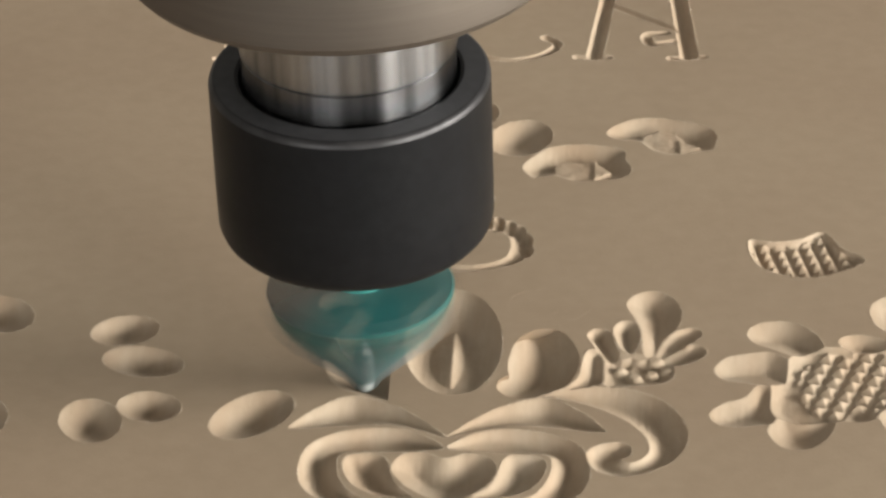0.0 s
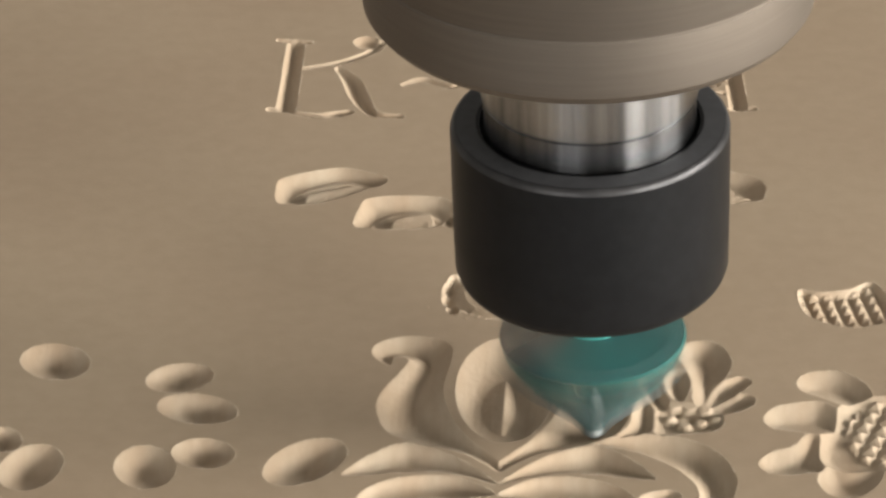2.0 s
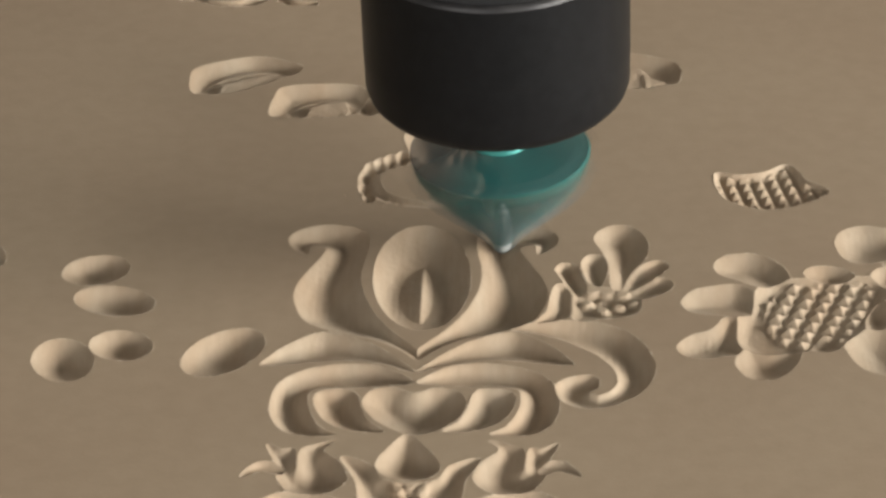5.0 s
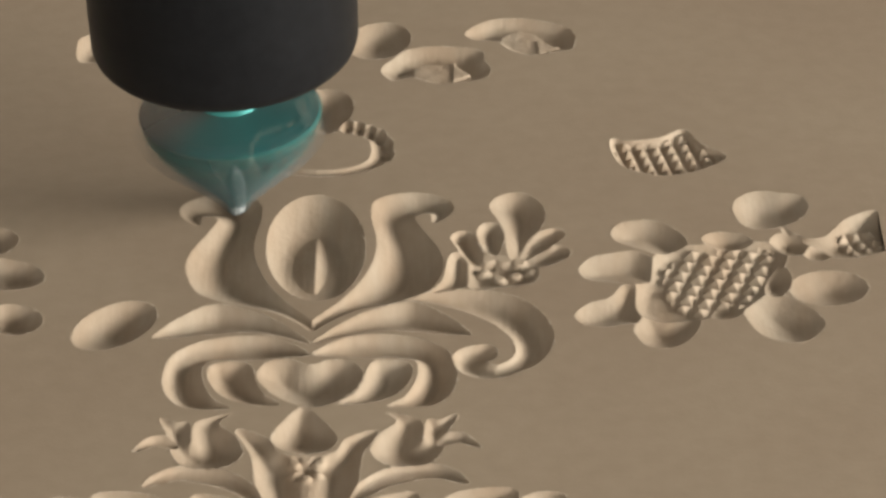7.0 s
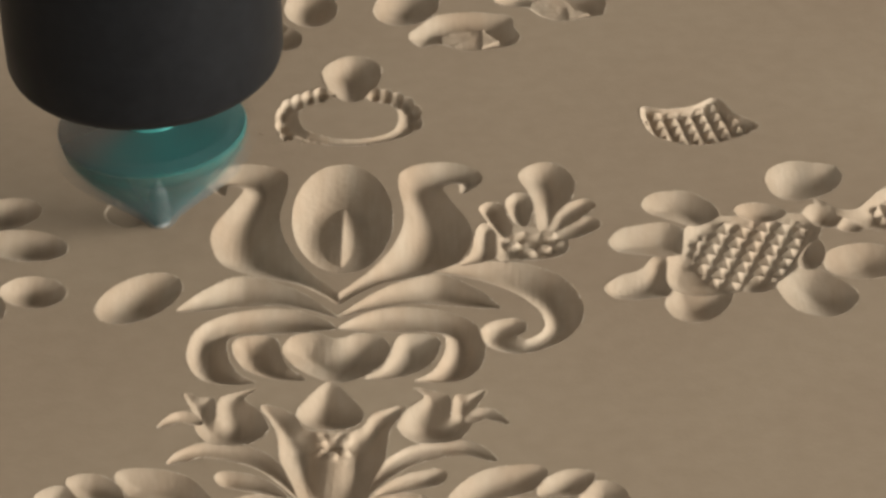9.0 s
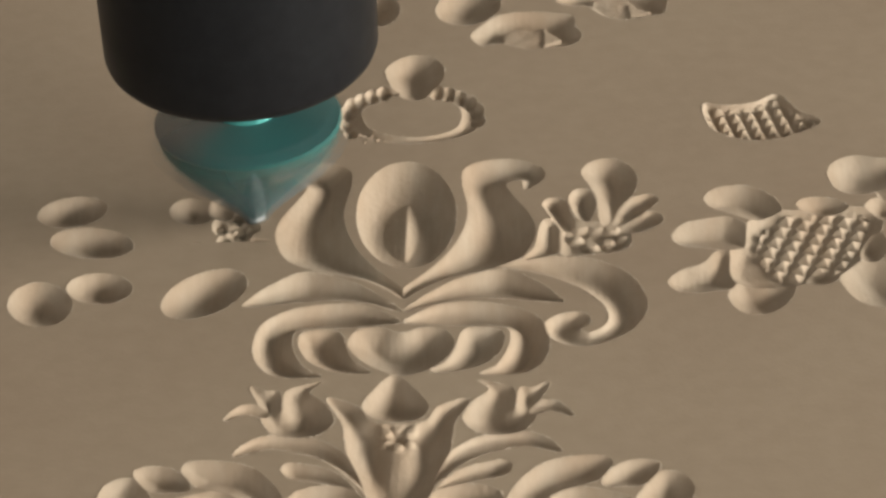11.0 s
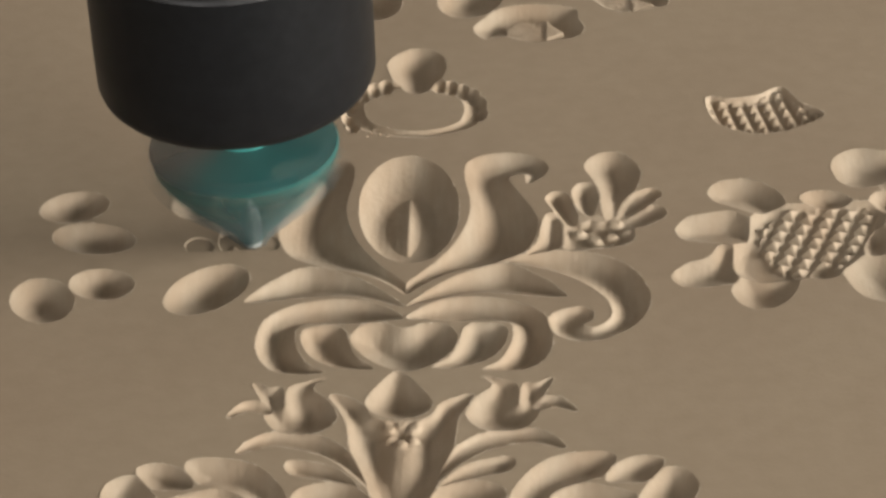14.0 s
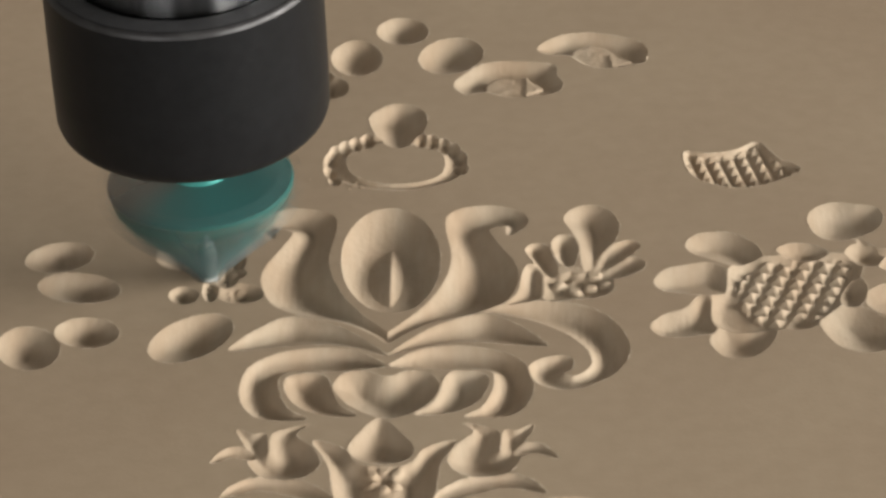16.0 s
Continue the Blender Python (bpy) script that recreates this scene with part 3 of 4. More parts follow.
carve("carved_dash", "short stroke hollow of a hidden letter", False,
      stroke([(-19.2, 143.2, 0.6), (-11.7, 144.2, 0.8)], 1.0))
carve("carved_letter", "swash tail hollow of a curved letter", False,
      stroke([(1.0, 117.9, 0.6), (7.2, 116.4, 0.7), (12.8, 118.5, 0.8), (15.6, 122.3, 0.9), (13.2, 124.8, 0.9)], 1.1))
carve("carved_letter", "swash capital letter A hollow", False,
      stroke([(25.1, 143.3, 1.4), (22.3, 118.2, 1.5)], 1.5),
      stroke([(18.9, 117.6, 0.7), (25.1, 117.5, 0.7)], 0.9),
      stroke([(37.6, 144.6, 1.6), (39.5, 118.5, 1.7)], 1.6),
      stroke([(36.0, 117.4, 0.7), (42.3, 117.9, 0.7)], 0.9),
      stroke([(24.7, 137.8, 0.7), (31.0, 133.1, 0.9), (38.0, 127.7, 0.8)], 1.1),
      stroke([(35.6, 126.8, 0.7), (31.9, 125.9, 1.0), (32.9, 122.6, 1.0), (36.9, 123.9, 0.7)], 1.0),
      stroke([(25.1, 143.3, 0.8), (31.6, 146.7, 0.8), (37.6, 144.6, 0.8)], 1.0))
carve("carved_bell", "pointed flower bulb hollow", False,
      form([(-0.7, -15.8), (2.4, -19.6), (4.3, -23.3), (3.3, -26.0), (-0.2, -27.1), (-3.8, -25.9), (-5.3, -23.1), (-3.6, -19.1)], 3.5, 5.6))
carve("carved_flower_cup", "wide two-pointed flower cup hollow with a rosette", False,
      form([(-10.6, -21.2), (-6.1, -23.1), (-4.1, -26.6), (-0.0, -27.7), (4.0, -26.8), (5.9, -23.4), (10.3, -21.8), (8.1, -27.7), (7.5, -34.5), (5.4, -42.1), (2.1, -50.5), (-1.2, -50.5), (-4.9, -41.9), (-7.2, -34.1), (-8.1, -27.2)], 2.3, 3.2),
      island(0.1, -34.3, 12.80, 4.16, -89, 1.3),
      island(0.0, -30.4, 4.3, 3.6, -8, 0.55),
      pit(0.0, -30.2, 3.5, 3.0, -8, 0.75),
      island(1.8, -29.1, 1.2, 1.0, 30, 0.85),
      island(0.0, -28.1, 1.2, 1.0, 90, 0.85),
      island(-1.8, -29.1, 1.2, 1.0, 150, 0.85),
      island(-1.8, -31.2, 1.2, 1.0, 210, 0.85),
      island(-0.0, -32.3, 1.2, 1.0, 270, 0.85),
      island(1.8, -31.2, 1.2, 1.0, 330, 0.85),
      pit(0.0, -30.2, 0.9, 0.85, 0, 0.5))
carve("carved_tulip", "small two-pointed tulip hollow", True,
      form([(-21.9, -18.2), (-19.4, -19.3), (-17.6, -19.3), (-17.0, -23.9), (-16.7, -19.6), (-14.5, -18.2), (-11.3, -17.2), (-13.1, -19.6), (-10.4, -23.0), (-9.4, -27.0), (-12.2, -30.1), (-17.2, -30.0), (-19.6, -27.0), (-20.4, -22.7)], 2.6, 4.4))
carve("carved_tip", "thin curved leaf tip hollow", True,
      stroke([(-19.6, -24.1, 1.5), (-22.4, -23.7, 1.2), (-25.0, -25.8, 0.4)], 1.3))
carve("carved_leaf", "long arched leaf hollow", True,
      stroke([(-4.4, -42.2, 0.4), (-8.1, -36.0, 1.4), (-12.3, -32.6, 1.9), (-18.0, -31.3, 1.6), (-21.1, -32.5, 1.2), (-23.0, -34.1, 0.5)], 1.6))
carve("carved_leaf", "inner oval leaf hollow", True,
      form([(-16.4, -37.7), (-15.7, -36.2), (-12.9, -36.5), (-8.9, -38.3), (-5.5, -42.6), (-7.9, -41.7), (-11.9, -40.5), (-15.2, -39.6)], 1.7, 2.4))
carve("carved_leaf", "lower leaf hollow", True,
      form([(-15.1, -44.4), (-13.8, -42.4), (-9.5, -41.3), (-5.5, -43.0), (-1.8, -49.2), (-5.3, -49.8), (-10.1, -48.4), (-14.5, -45.6)], 1.9, 3.4))
carve("carved_frond", "long lobe hollow of a frond", True,
      form([(-30.6, -37.3), (-29.4, -35.5), (-25.0, -35.5), (-20.9, -36.9), (-17.5, -40.6), (-15.3, -45.6), (-13.9, -50.2), (-18.6, -49.5), (-22.0, -44.2), (-26.5, -41.9), (-28.7, -40.8)], 2.2, 4.2))
carve("carved_frond", "short lobe hollow of a frond", True,
      form([(-37.4, -38.1), (-35.9, -36.6), (-32.9, -36.7), (-29.9, -39.0), (-29.1, -42.1), (-32.4, -42.5), (-35.2, -41.9)], 2.0, 3.4))
carve("carved_frond", "rounded lobe hollow of a frond", True,
      form([(-41.9, -43.0), (-40.6, -40.0), (-37.5, -39.1), (-35.0, -42.4), (-33.2, -47.3), (-36.6, -49.6), (-40.8, -46.5)], 2.0, 3.6))
carve("carved_frond", "broad inner lobe hollow of a frond", True,
      form([(-33.2, -45.2), (-29.2, -43.2), (-25.3, -42.3), (-22.2, -43.7), (-20.8, -46.0), (-21.7, -50.0), (-28.7, -51.0), (-32.4, -48.5)], 2.0, 3.6))
blossoms = carve("carved_new_blossom", "freshly cut many-lobed blossom hollow", False,
      oval(-33.7, 27.8, 3.80, 3.42, -50, 1.9),
      oval(-28.8, 28.2, 2.93, 2.61, -61, 1.7),
      oval(-25.1, 26.7, 2.23, 1.76, -78, 1.5),
      oval(-25.8, 23.1, 3.21, 2.17, -6, 1.5),
      oval(-29.0, 23.5, 2.51, 1.24, -85, 1.5),
      oval(-26.1, 26.5, 3.88, 3.20, -76, 1.7),
      oval(-26.0, 22.0, 3.17, 2.13, -83, 1.7),
      oval(-28.1, 18.2, 3.13, 1.24, -86, 1.5),
      oval(-32.2, 17.0, 2.43, 2.21, -48, 1.5),
      oval(-23.4, 17.3, 3.74, 2.78, -7, 1.7),
      spikes(-26.2, 20.5, 2.2, 15, 0.6, 4, 5))


board = tagged(new("wooden_board"), "flat light-brown wooden mould board with carved hollows", "wooden board")


def build_board():
    xs, ys = X0 + PITCH * np.arange(NX), Y0 + PITCH * np.arange(NY)
    X, Y = np.meshgrid(xs, ys)
    patchy = np.clip(0.3 + soft_noise(9.0), 0, 1)
    marks = 0.016 * patchy * np.sin(X * 2 * np.pi / 1.1 + 0.5 * np.sin(Y * 0.25) + soft_noise(4.0)) * np.clip(depth / 1.0, 0, 1)
    Z = -depth + marks * (depth > 0)
    # torn fibres standing up along the rims
    sunk = (depth > 0) & ~np.isin(owner, petals + blossoms)
    wide = sunk.copy()
    wide[1:] |= sunk[:-1]
    wide[:-1] |= sunk[1:]
    wide[:, 1:] |= sunk[:, :-1]
    wide[:, :-1] |= sunk[:, 1:]
    fibres = np.clip(soft_noise(0.5) * 0.5 + soft_noise(3.5) * 0.7, 0, 1)
    Z = np.where(wide & (depth == 0), 0.1 * fibres, Z)
    Z = Z + 0.012 * soft_noise(14.0) * (depth == 0)
    Z[0], Z[-1], Z[:, 0], Z[:, -1] = -depth[0], -depth[-1], -depth[:, 0], -depth[:, -1]
    V = np.stack([X, Y, Z], -1).reshape(-1, 3) / 1000
    idx = np.arange(NX * NY).reshape(NY, NX)
    Q = np.stack([idx[:-1, :-1], idx[:-1, 1:], idx[1:, 1:], idx[1:, :-1]], -1)
    o = np.maximum.reduce([owner[:-1, :-1], owner[:-1, 1:], owner[1:, 1:], owner[1:, :-1]])

    def piece(name, quads, mat, label):
        used, inv = np.unique(quads.ravel(), return_inverse=True)
        return grid_mesh(name, V[used], inv.reshape(-1, 4), mat, board, label)

    for k, (name, label) in enumerate(carvings):
        sel = Q[o == k + 1]
        if len(sel):
            piece(name, sel, CUT, label)
    # flat face: fine quads beside the hollows, large ones elsewhere
    flat = []
    B = 50
    coarse = []
    for j in range(0, NY - 1, B):
        for i in range(0, NX - 1, B):
            oo, qq = o[j:j + B, i:i + B], Q[j:j + B, i:i + B]
            if oo.any():
                flat.append(qq[oo == 0])
            else:
                j2, i2 = min(j + B, NY - 1), min(i + B, NX - 1)
                coarse.append([idx[j, i], idx[j, i2], idx[j2, i2], idx[j2, i]])
    piece("board_face", np.concatenate(flat + [np.array(coarse)]), WOOD, "planed flat board face with faint stains")


build_board()


def torn_fibres():
    """Fine pale slivers left standing along the rims of the hollows."""
    sunk = (depth > 0) & ~np.isin(owner, petals + blossoms)
    edge = np.zeros_like(sunk)
    edge[1:-1, 1:-1] = ~sunk[1:-1, 1:-1] & (sunk[:-2, 1:-1] | sunk[2:, 1:-1] | sunk[1:-1, :-2] | sunk[1:-1, 2:]) & (depth[1:-1, 1:-1] == 0)
    clumps = 0.6 * soft_noise(1.2) + 0.7 * soft_noise(6.0)
    jj, ii = (np.repeat(v, 2) for v in np.nonzero(edge & (clumps > -0.25)))
    n = len(jj)
    x, y = X0 + PITCH * ii + rng.uniform(-0.1, 0.1, n), Y0 + PITCH * jj + rng.uniform(-0.1, 0.1, n)
    a, ln = rng.uniform(0, 2 * np.pi, n), rng.uniform(0.08, 0.24, n)
    w, up = rng.uniform(0.03, 0.06, n), rng.uniform(0.02, 0.11, n)
    c, s = np.cos(a), np.sin(a)
    P = np.empty((n, 4, 3))
    P[:, 0] = np.stack([x - ln * c, y - ln * s, np.full(n, -0.02)], -1)
    P[:, 1] = np.stack([x + w * s, y - w * c, np.full(n, -0.02)], -1)
    P[:, 2] = np.stack([x - w * s, y + w * c, np.full(n, -0.02)], -1)
    P[:, 3] = np.stack([x + ln * c, y + ln * s, up], -1)
    base = 4 * np.arange(n)[:, None, None]
    F = (base + np.array([[0, 1, 3], [1, 2, 3], [2, 0, 3], [0, 2, 1]])[None]).reshape(-1, 3)
    ob = mesh_object("fibre_fringe", (P.reshape(-1, 3) / 1000).tolist(), F.tolist(), FIBRE, board, "fine pale torn fibres along the rims", smooth=False)
    tagged(ob, "fine pale torn fibres along the rims", kind="stuff")


torn_fibres()
# the rest of the board round the carved field
m0, m1, n0, n1 = X0 / 1000, X1 / 1000, Y0 / 1000, Y1 / 1000
E0, E1, F0, F1, LOW = -0.28, 0.28, -0.085, 0.36, -0.03
mesh_object("board_margin", [(E0, F0, 0), (E1, F0, 0), (E1, F1, 0), (E0, F1, 0), (m0, n0, 0), (m1, n0, 0), (m1, n1, 0), (m0, n1, 0)],
            [(0, 1, 5, 4), (1, 2, 6, 5), (2, 3, 7, 6), (3, 0, 4, 7)], WOOD, board, smooth=False)
mesh_object("board_body", [(E0, F0, 0), (E1, F0, 0), (E1, F1, 0), (E0, F1, 0), (E0, F0, LOW), (E1, F0, LOW), (E1, F1, LOW), (E0, F1, LOW)],
            [(0, 4, 5, 1), (1, 5, 6, 2), (2, 6, 7, 3), (3, 7, 4, 0), (7, 6, 5, 4)], WOOD, board, smooth=False)

# ---- wood still standing where the cutter has yet to pass ----
standing = []


def standing_wood(k, part, rows):
    """The uncut wood in part of hollow k, milled down at the given (seconds, depth in mm)."""
    o = np.maximum.reduce([owner[:-1, :-1], owner[:-1, 1:], owner[1:, 1:], owner[1:, :-1]])
    X, Y = np.meshgrid(X0 + PITCH * (np.arange(NX - 1) + 0.5), Y0 + PITCH * (np.arange(NY - 1) + 0.5))
    jj, ii = np.nonzero((o == k) & part(X, Y))
    idx = np.arange(NX * NY).reshape(NY, NX)
    q = np.stack([idx[jj, ii], idx[jj, ii + 1], idx[jj + 1, ii + 1], idx[jj + 1, ii]], -1)
    used, inv = np.unique(q.ravel(), return_inverse=True)
    q = inv.reshape(-1, 4)
    n = len(used)
    xy = np.stack([X0 + PITCH * (used % NX), Y0 + PITCH * (used // NX)], -1) / 1000
    verts = np.concatenate([np.c_[xy, np.zeros(n)], np.c_[xy, np.full(n, -0.005)]])
    edges = np.concatenate([q[:, [s, (s + 1) % 4]] for s in range(4)])
    key = np.sort(edges, 1) @ np.array([n, 1])
    _, first, count = np.unique(key, return_index=True, return_counts=True)
    rim = edges[first[count == 1]]
    sides = np.c_[rim[:, 1], rim[:, 0], rim[:, 0] + n, rim[:, 1] + n]
    ob = grid_mesh("uncut_wood", verts, np.concatenate([q, q[:, ::-1] + n, sides]), WOOD, board, "flat uncut wood being milled away")
    for p in ob.data.polygons:
        p.use_smooth = False
    standing.append((ob, rows))


GONE = 6.5
FLUSH = -0.006


def fresh_bean(X, Y):
    return (((X - 14.9) / 6.0) ** 2 + ((Y - 20.3) / 9.6) ** 2 < 1) | (((X - 11.3) / 4.0) ** 2 + ((Y - 14.0) / 3.4) ** 2 < 1)


standing_wood(petals[0], lambda X, Y: (X > -9.5) & (Y < 22), [(0, FLUSH), (0.5, FLUSH), (0.95, GONE), (16, GONE)])
standing_wood(petals[1], lambda X, Y: (X < 9.5) & (Y < 22) & ~fresh_bean(X, Y), [(0, FLUSH), (0.9, FLUSH), (1.5, GONE), (16, GONE)])
standing_wood(petals[1], lambda X, Y: (X >= 9.5) & (Y < 28) & ~fresh_bean(X, Y), [(0, FLUSH), (1.5, FLUSH), (2.1, 1.5), (2.7, GONE), (16, GONE)])
standing_wood(petals[1], lambda X, Y: (X < 9.5) & (Y >= 22) & (Y < 28) & ~fresh_bean(X, Y), [(0, FLUSH), (1.5, FLUSH), (2.1, 1.5), (2.7, GONE), (16, GONE)])
standing_wood(petals[1], lambda X, Y: (Y >= 28) & (X < 15) & ~fresh_bean(X, Y), [(0, FLUSH), (2.5, FLUSH), (3.0, 2.0), (3.4, GONE), (16, GONE)])
standing_wood(petals[1], lambda X, Y: (Y >= 28) & (X >= 15) & ~fresh_bean(X, Y), [(0, FLUSH), (3.0, FLUSH), (3.6, 2.0), (4.0, GONE), (16, GONE)])
standing_wood(blossoms[0], lambda X, Y: (Y > 24.2) & (X < -31), [(0, FLUSH), (8.7, FLUSH), (9.2, 0.5), (11.0, GONE), (16, GONE)])
standing_wood(blossoms[0], lambda X, Y: (Y > 24.2) & (X >= -31), [(0, FLUSH), (8.9, FLUSH), (9.6, 0.5), (11.2, GONE), (16, GONE)])
standing_wood(blossoms[0], lambda X, Y: (Y > 19.2) & (Y <= 24.2), [(0, FLUSH), (10.0, FLUSH), (11.3, 1.5), (12.9, GONE), (16, GONE)])
standing_wood(blossoms[0], lambda X, Y: (Y > 15.6) & (Y <= 19.2), [(0, FLUSH), (13.65, FLUSH), (14.3, 1.5), (14.9, GONE), (16, GONE)])
standing_wood(blossoms[0], lambda X, Y: Y <= 15.6, [(0, FLUSH), (13.8, FLUSH), (14.9, 1.5), (15.9, GONE), (16, GONE)])

# ---- loose chips left by the cutter ----
def chips(label, spots):
    """Small curled shavings lying on the board; spots: x, y, spread in mm, how many."""
    verts, faces = [], []
    for x, y, spread, count in spots:
        for _ in range(count):
            px, py = x + rng.normal() * spread, y + rng.normal() * spread * 0.8
            i, j = int(round((px - X0) / PITCH)), int(round((py - Y0) / PITCH))
            pz = -float(depth[j, i]) + 0.04
            a, w, ln = rng.uniform(0, 6.28), rng.uniform(0.06, 0.12), rng.uniform(0.15, 0.4)
            lift = rng.uniform(0.03, 0.15)
            c, s = math.cos(a), math.sin(a)
            n = len(verts)
            for low in (0.0, 0.09):
                for u, v, h in ((-ln, -w, 0), (0, -w, lift), (ln, -w, 0.02), (ln, w, 0.05), (0, w, lift + 0.06), (-ln, w, 0.03)):
                    verts.append(((px + u * c - v * s) / 1000, (py + u * s + v * c) / 1000, (pz + h - low) / 1000))
            faces += [(n, n + 1, n + 4, n + 5), (n + 1, n + 2, n + 3, n + 4), (n + 11, n + 10, n + 7, n + 6), (n + 10, n + 9, n + 8, n + 7)]
            faces += [(n + k, n + 6 + k, n + 6 + (k + 1) % 6, n + (k + 1) % 6) for k in range(6)]
    tagged(mesh_object("wood_chips", verts, faces, CUT, None, label, smooth=False), category="wood chips", kind="stuff")


chips("tiny pale wood shavings lying beside the carved ring", [(-6.0, 48.2, 1.4, 16), (-9.5, 50.0, 1.2, 6)])

# ---- the spindle ----
spindle = tagged(new("router_spindle"), "milling spindle with black collet nut and spinning teal cutter", "spindle")
nut = lathe("collet_nut", [(13.5, 34), (14.0, 31.6), (18.8, 31.5), (19.9, 31.8), (20.5, 32.5), (20.85, 33.6), (20.95, 40), (20.95, 56.8), (20.3, 57.7),
                     (17.0, 57.8), (16.5, 57.6), (16.4, 56.8), (16.4, 50)], BLACK, spindle, "black oxide collet nut with a painted rim highlight")
lathe("nut_face", [(20.2, 57.8), (19.0, 57.83), (17.05, 57.83)], LIT_FACE, nut, "top face of the nut, greyed for reflected light")
# Thin lighter band laid over the bevel as its highlight.
lathe("nut_edge_glint", [(20.97, 56.7), (20.85, 57.15), (20.6, 57.55), (20.25, 57.76)], RIM_GLINT, nut, "painted highlight along the nut's top edge")
# The dark tone stands in for the black nut mirrored in the steel.
lathe("nose_ring", [(15.9, 50), (15.9, 62.3), (15.7, 62.5), (15.7, 62.7)], SHADESTEEL, spindle, "recessed steel ring with the nut's dark reflection painted in")
lathe("shaft_nose", [(15.6, 62.7), (16.1, 62.8), (16.2, 63.1), (16.2, 86)], STEEL, spindle, "polished steel shaft nose with painted reflection streaks")
lathe("housing", [(16.6, 78.3), (29.5, 77.7), (31.8, 78.3), (32.9, 79.7), (33.2, 82.1), (33.2, 88.4), (33.0, 88.6), (33.0, 88.9), (33.1, 89.1), (33.1, 200), (0.1, 200)], BODY, spindle,
      "pale brushed metal spindle housing")
lathe("collet", [(0.1, 29.5), (6.0, 29.5), (8.5, 30.5), (13.4, 32.5), (13.4, 36)], SHADESTEEL, spindle, "steel collet inside the nut")
lathe("bit_shank", [(3.2, 21.6), (3.4, 24.0), (3.4, 31)], SHANK, spindle, "teal-coated cutter shank")
# Added ring that stands in for the hub's highlight below the nut.
lathe("hub_glint", [(5.2, 21.6), (5.2, 21.9), (4.9, 22.4), (4.4, 22.8), (3.4, 23.2)], SHANK_GLINT, spindle, "bright teal ring added as the highlight under the nut")


def whirl(name, profile, count, spread, thick, mat, label, seed):
    """Hair-fine rings, strewn about a turned shape: what a spinning edge leaves to the eye."""
    rng = np.random.default_rng(seed)
    hs = profile[0][1] + (profile[-1][1] - profile[0][1]) * (np.arange(count) + rng.random(count)) / count
    rs = np.interp(hs, [p[1] for p in profile], [p[0] for p in profile]) * (spread[0] + (spread[1] - spread[0]) * rng.random(count))
    n = 64
    a = np.arange(n) * 2 * np.pi / n
    verts = np.empty((count, 2, n, 3))
    verts[..., 0] = rs[:, None, None] * np.cos(a)
    verts[..., 1] = rs[:, None, None] * np.sin(a)
    verts[:, 0, :, 2] = hs[:, None] - thick / 2
    verts[:, 1, :, 2] = hs[:, None] + thick / 2
    base = np.arange(count)[:, None] * 2 * n
    k = np.arange(n)[None]
    quads = np.stack([base + k, base + (k + 1) % n, base + n + (k + 1) % n, base + n + k], -1).reshape(-1, 4)
    return grid_mesh(name, verts.reshape(-1, 3) / 1000, quads, mat, spindle, label)


CONE = [(1.0, 0.6), (1.6, 2.0), (2.8, 3.9), (5.4, 7.0), (9.0, 11.0), (12.2, 14.6), (13.8, 17.0), (14.4, 19.4)]
lathe("spinning_cone", CONE, CONE_SIDE_SHADE, spindle, "translucent teal cone of the spinning cutter, side shading painted in")
lathe("cutter_disc", [(14.4, 19.5), (13.6, 20.0), (11.0, 20.7), (8.0, 21.2), (5.2, 21.6)], DISC_SIDE_SHADE, spindle, "teal top of the spinning cutter, side shading painted in")
lathe("cutter_rim", [(13.0, 16.6), (13.9, 17.8), (14.5, 18.9), (14.6, 19.6), (14.2, 20.0)], RIM_CRESCENT, spindle, "teal rim of the spinning cutter with a painted highlight crescent")
whirl("spinning_haze", CONE, 1300, (0.84, 1.06), 0.006, TEAL, "teal haze of the spinning cutter", 3)
whirl("spinning_edge", [(1.5, 0.6), (3.4, 3.6), (6.4, 7.0), (10.0, 10.8), (13.2, 14.4), (14.6, 17.0), (14.7, 19.8), (14.0, 21.0)], 900, (0.88, 1.1), 0.006, BLUR,
      "pale blurred edge of the spinning cutter", 5)
lathe("spinning_tip", [(0.3, -0.1), (0.9, 0.1), (1.4, 0.7), (1.6, 2.0), (1.7, 4.0), (1.6, 6.0), (1.1, 8.0), (0.2, 9.4)], PALE, spindle, "pale blurred tip of the spinning cutter with a painted highlight")


def cutter_blade():
    """A flat two-winged carbide blade with a rounded tip."""
    side = [(0.0, 0.0), (0.7, 0.15), (1.15, 0.7), (1.25, 2.0), (1.3, 4.0), (1.2, 6.0)]
    line = side + [(-x, z) for x, z in side[:0:-1]]
    bm = bmesh.new()
    a = [bm.verts.new((x / 1000, -0.0007, z / 1000)) for x, z in line]
    b = [bm.verts.new((x / 1000, 0.0007, z / 1000)) for x, z in line]
    bm.faces.new(a)
    bm.faces.new(b[::-1])
    for k in range(len(line)):
        j = (k + 1) % len(line)
        bm.faces.new((a[j], a[k], b[k], b[j]))
    bmesh.ops.bevel(bm, geom=list(bm.edges), offset=0.00015, segments=2, affect="EDGES")
    me = bpy.data.meshes.new("cutter_blade")
    bm.to_mesh(me)
    bm.free()
    me.materials.append(CARBIDE)
    ob = new("cutter_blade", me)
    ob.parent = spindle
    return tagged(ob, "bright carbide cutting tip")


blade = cutter_blade()


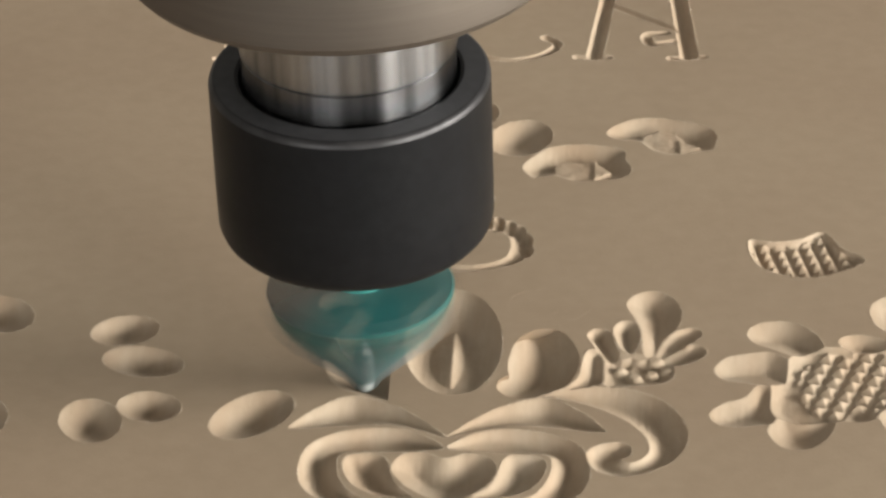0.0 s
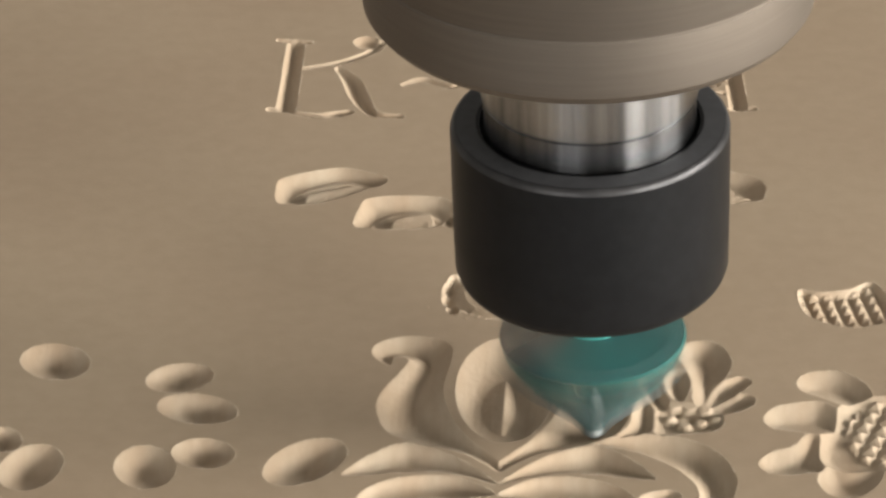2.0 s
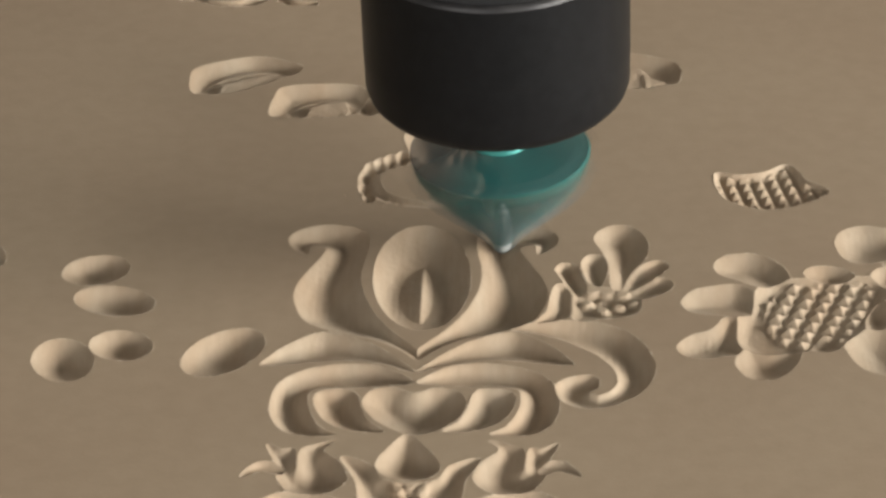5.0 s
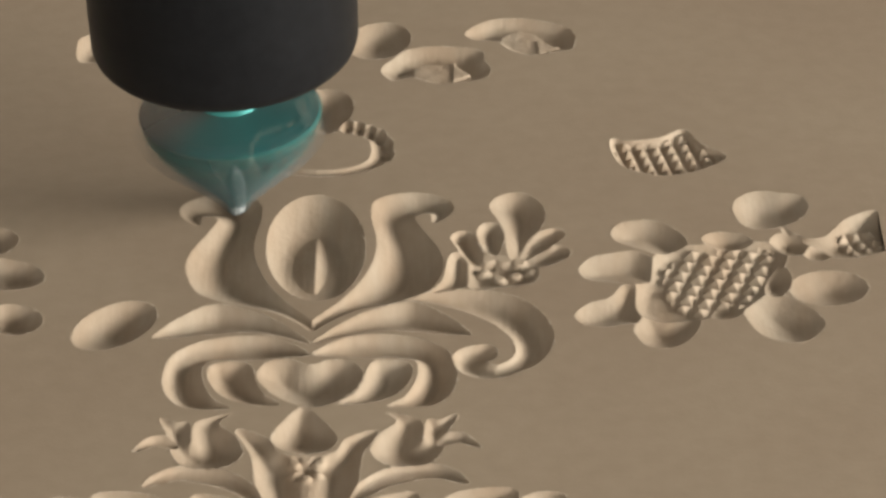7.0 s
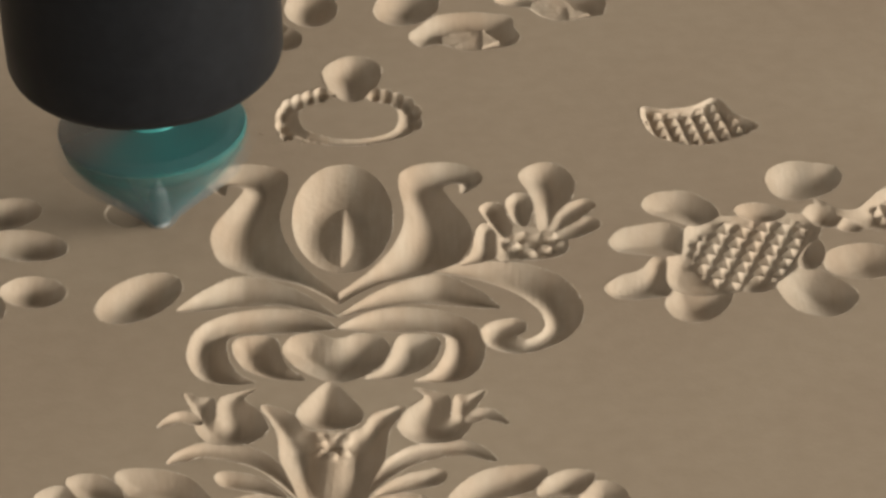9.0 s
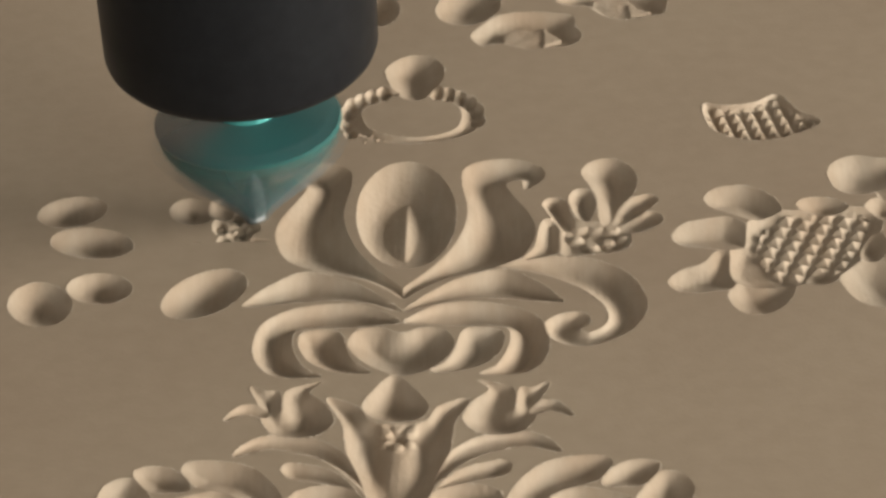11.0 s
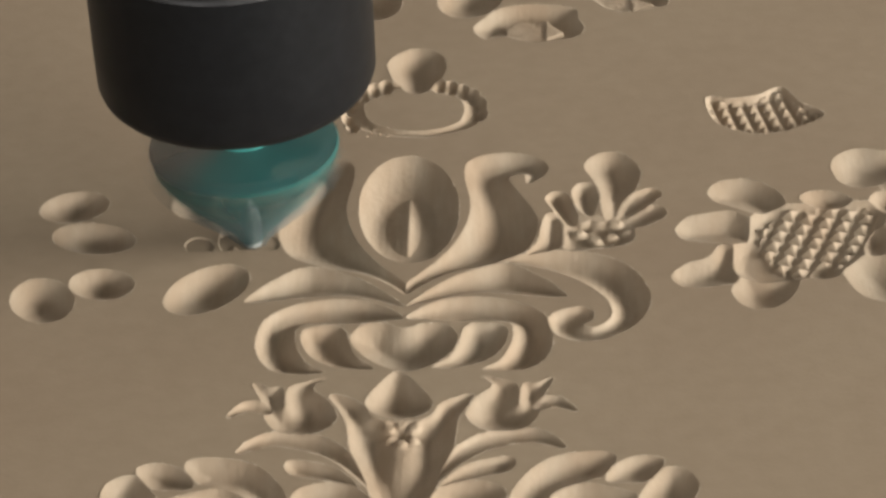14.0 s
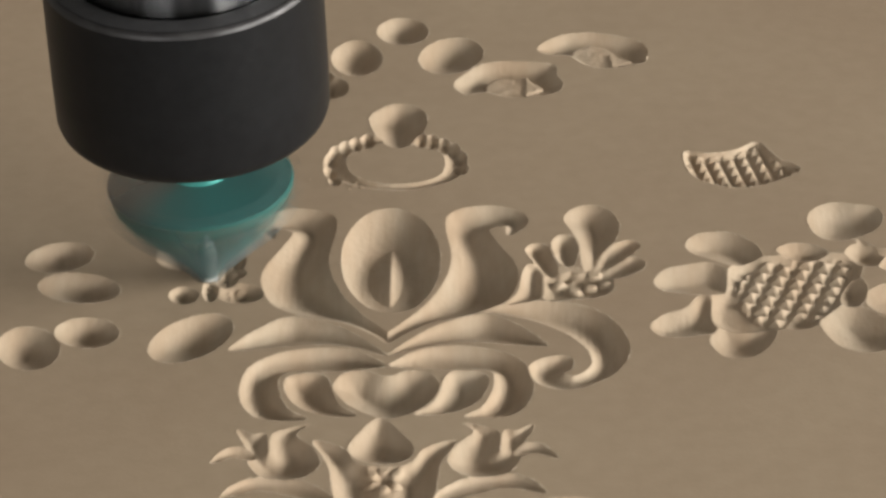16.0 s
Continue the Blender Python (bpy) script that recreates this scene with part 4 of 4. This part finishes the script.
# ---- what moves ----
def motions():
    path = [
        (0.0, -13.3, 14.5, -1.5),
        (0.5, -10.2, 13.6, -1.5),
        (0.7, -1.0, 8.4, -1.5),
        (1.0, -0.1, 6.3, -1.5),
        (1.2, 0.3, 7.6, -1.5),
        (1.3, 4.9, 9.4, -1.5),
        (1.5, 11.5, 13.7, -1.5),
        (2.0, 14.6, 15.5, -1.5),
        (2.5, 15.2, 19.5, -1.5),
        (2.7, 15.1, 20.2, -1.5),
        (2.8, 14.8, 23.8, -1.5),
        (3.0, 12.9, 36.0, -1.5),
        (3.5, 17.9, 35.7, -1.5),
        (4.0, 19.5, 37.9, -1.5),
        (4.5, 16.8, 39.3, -1.5),
        (5.0, 12.9, 35.7, -1.5),
        (5.2, 13.0, 35.8, -1.5),
        (5.7, 12.6, 36.6, -1.5),
        (6.0, 10.5, 38.5, 4),
        (6.7, -10.5, 41.5, 4),
        (7.0, -13.0, 38.2, -1.5),
        (7.3, -13.1, 38.7, -1.5),
        (7.5, -13.0, 40.3, -1.5),
        (7.6, -13.2, 42.0, 1.2),
        (7.7, -13.4, 41.6, 4),
        (7.9, -14.2, 47.0, 4),
        (8.0, -19.0, 45.4, 4),
        (8.1, -23.6, 41.8, 4),
        (8.2, -27.2, 36.3, 4),
        (8.3, -27.1, 33.0, 4),
        (8.4, -26.8, 29.0, 3.6),
        (8.5, -26.5, 24.0, 3),
        (9.0, -28.3, 25.6, -1.5),
        (9.2, -30.3, 25.3, -1.5),
        (11.3, -23.1, 26.0, -1.0),
        (11.4, -23.2, 25.8, 1),
        (11.5, -23.3, 25.4, 4),
        (11.6, -23.6, 25.6, 6.5),
        (11.7, -24.2, 25.6, 8.5),
        (11.8, -25.2, 25.7, 7.5),
        (12.0, -26.5, 25.7, 4),
        (12.1, -27.2, 25.3, 0),
        (12.2, -27.9, 25.0, -1.5),
        (12.5, -29.0, 24.7, -1.5),
        (13.0, -27.0, 29.0, -1.5),
        (13.1, -26.8, 29.0, 2.5),
        (13.2, -27.0, 28.0, 5.7),
        (13.3, -26.4, 28.6, 7.2),
        (13.5, -24.8, 29.0, 4),
        (13.6, -24.6, 27.5, 2.5),
        (13.7, -24.4, 24.5, 0.5),
        (13.8, -24.2, 21.2, -1.5),
        (14.0, -24.0, 17.9, -1.5),
        (14.5, -24.4, 24.4, -1.5),
        (15.0, -24.3, 30.6, 4),
        (15.5, -27.4, 22.2, -1.5),
        (16.0, -28.6, 22.3, -1.5),
    ]
    walk(spindle, [(t, pose(x / 1000, y / 1000, z / 1000, 0, -0.7, 0)) for t, x, y, z in path])
    walk(blade, [(k / 10, pose(0, 0, 0, 0, 0, 80 * k)) for k in range(161)])
    for ob, rows in standing:
        walk(ob, [(t, pose(0, 0, -d / 1000)) for t, d in rows])


motions()
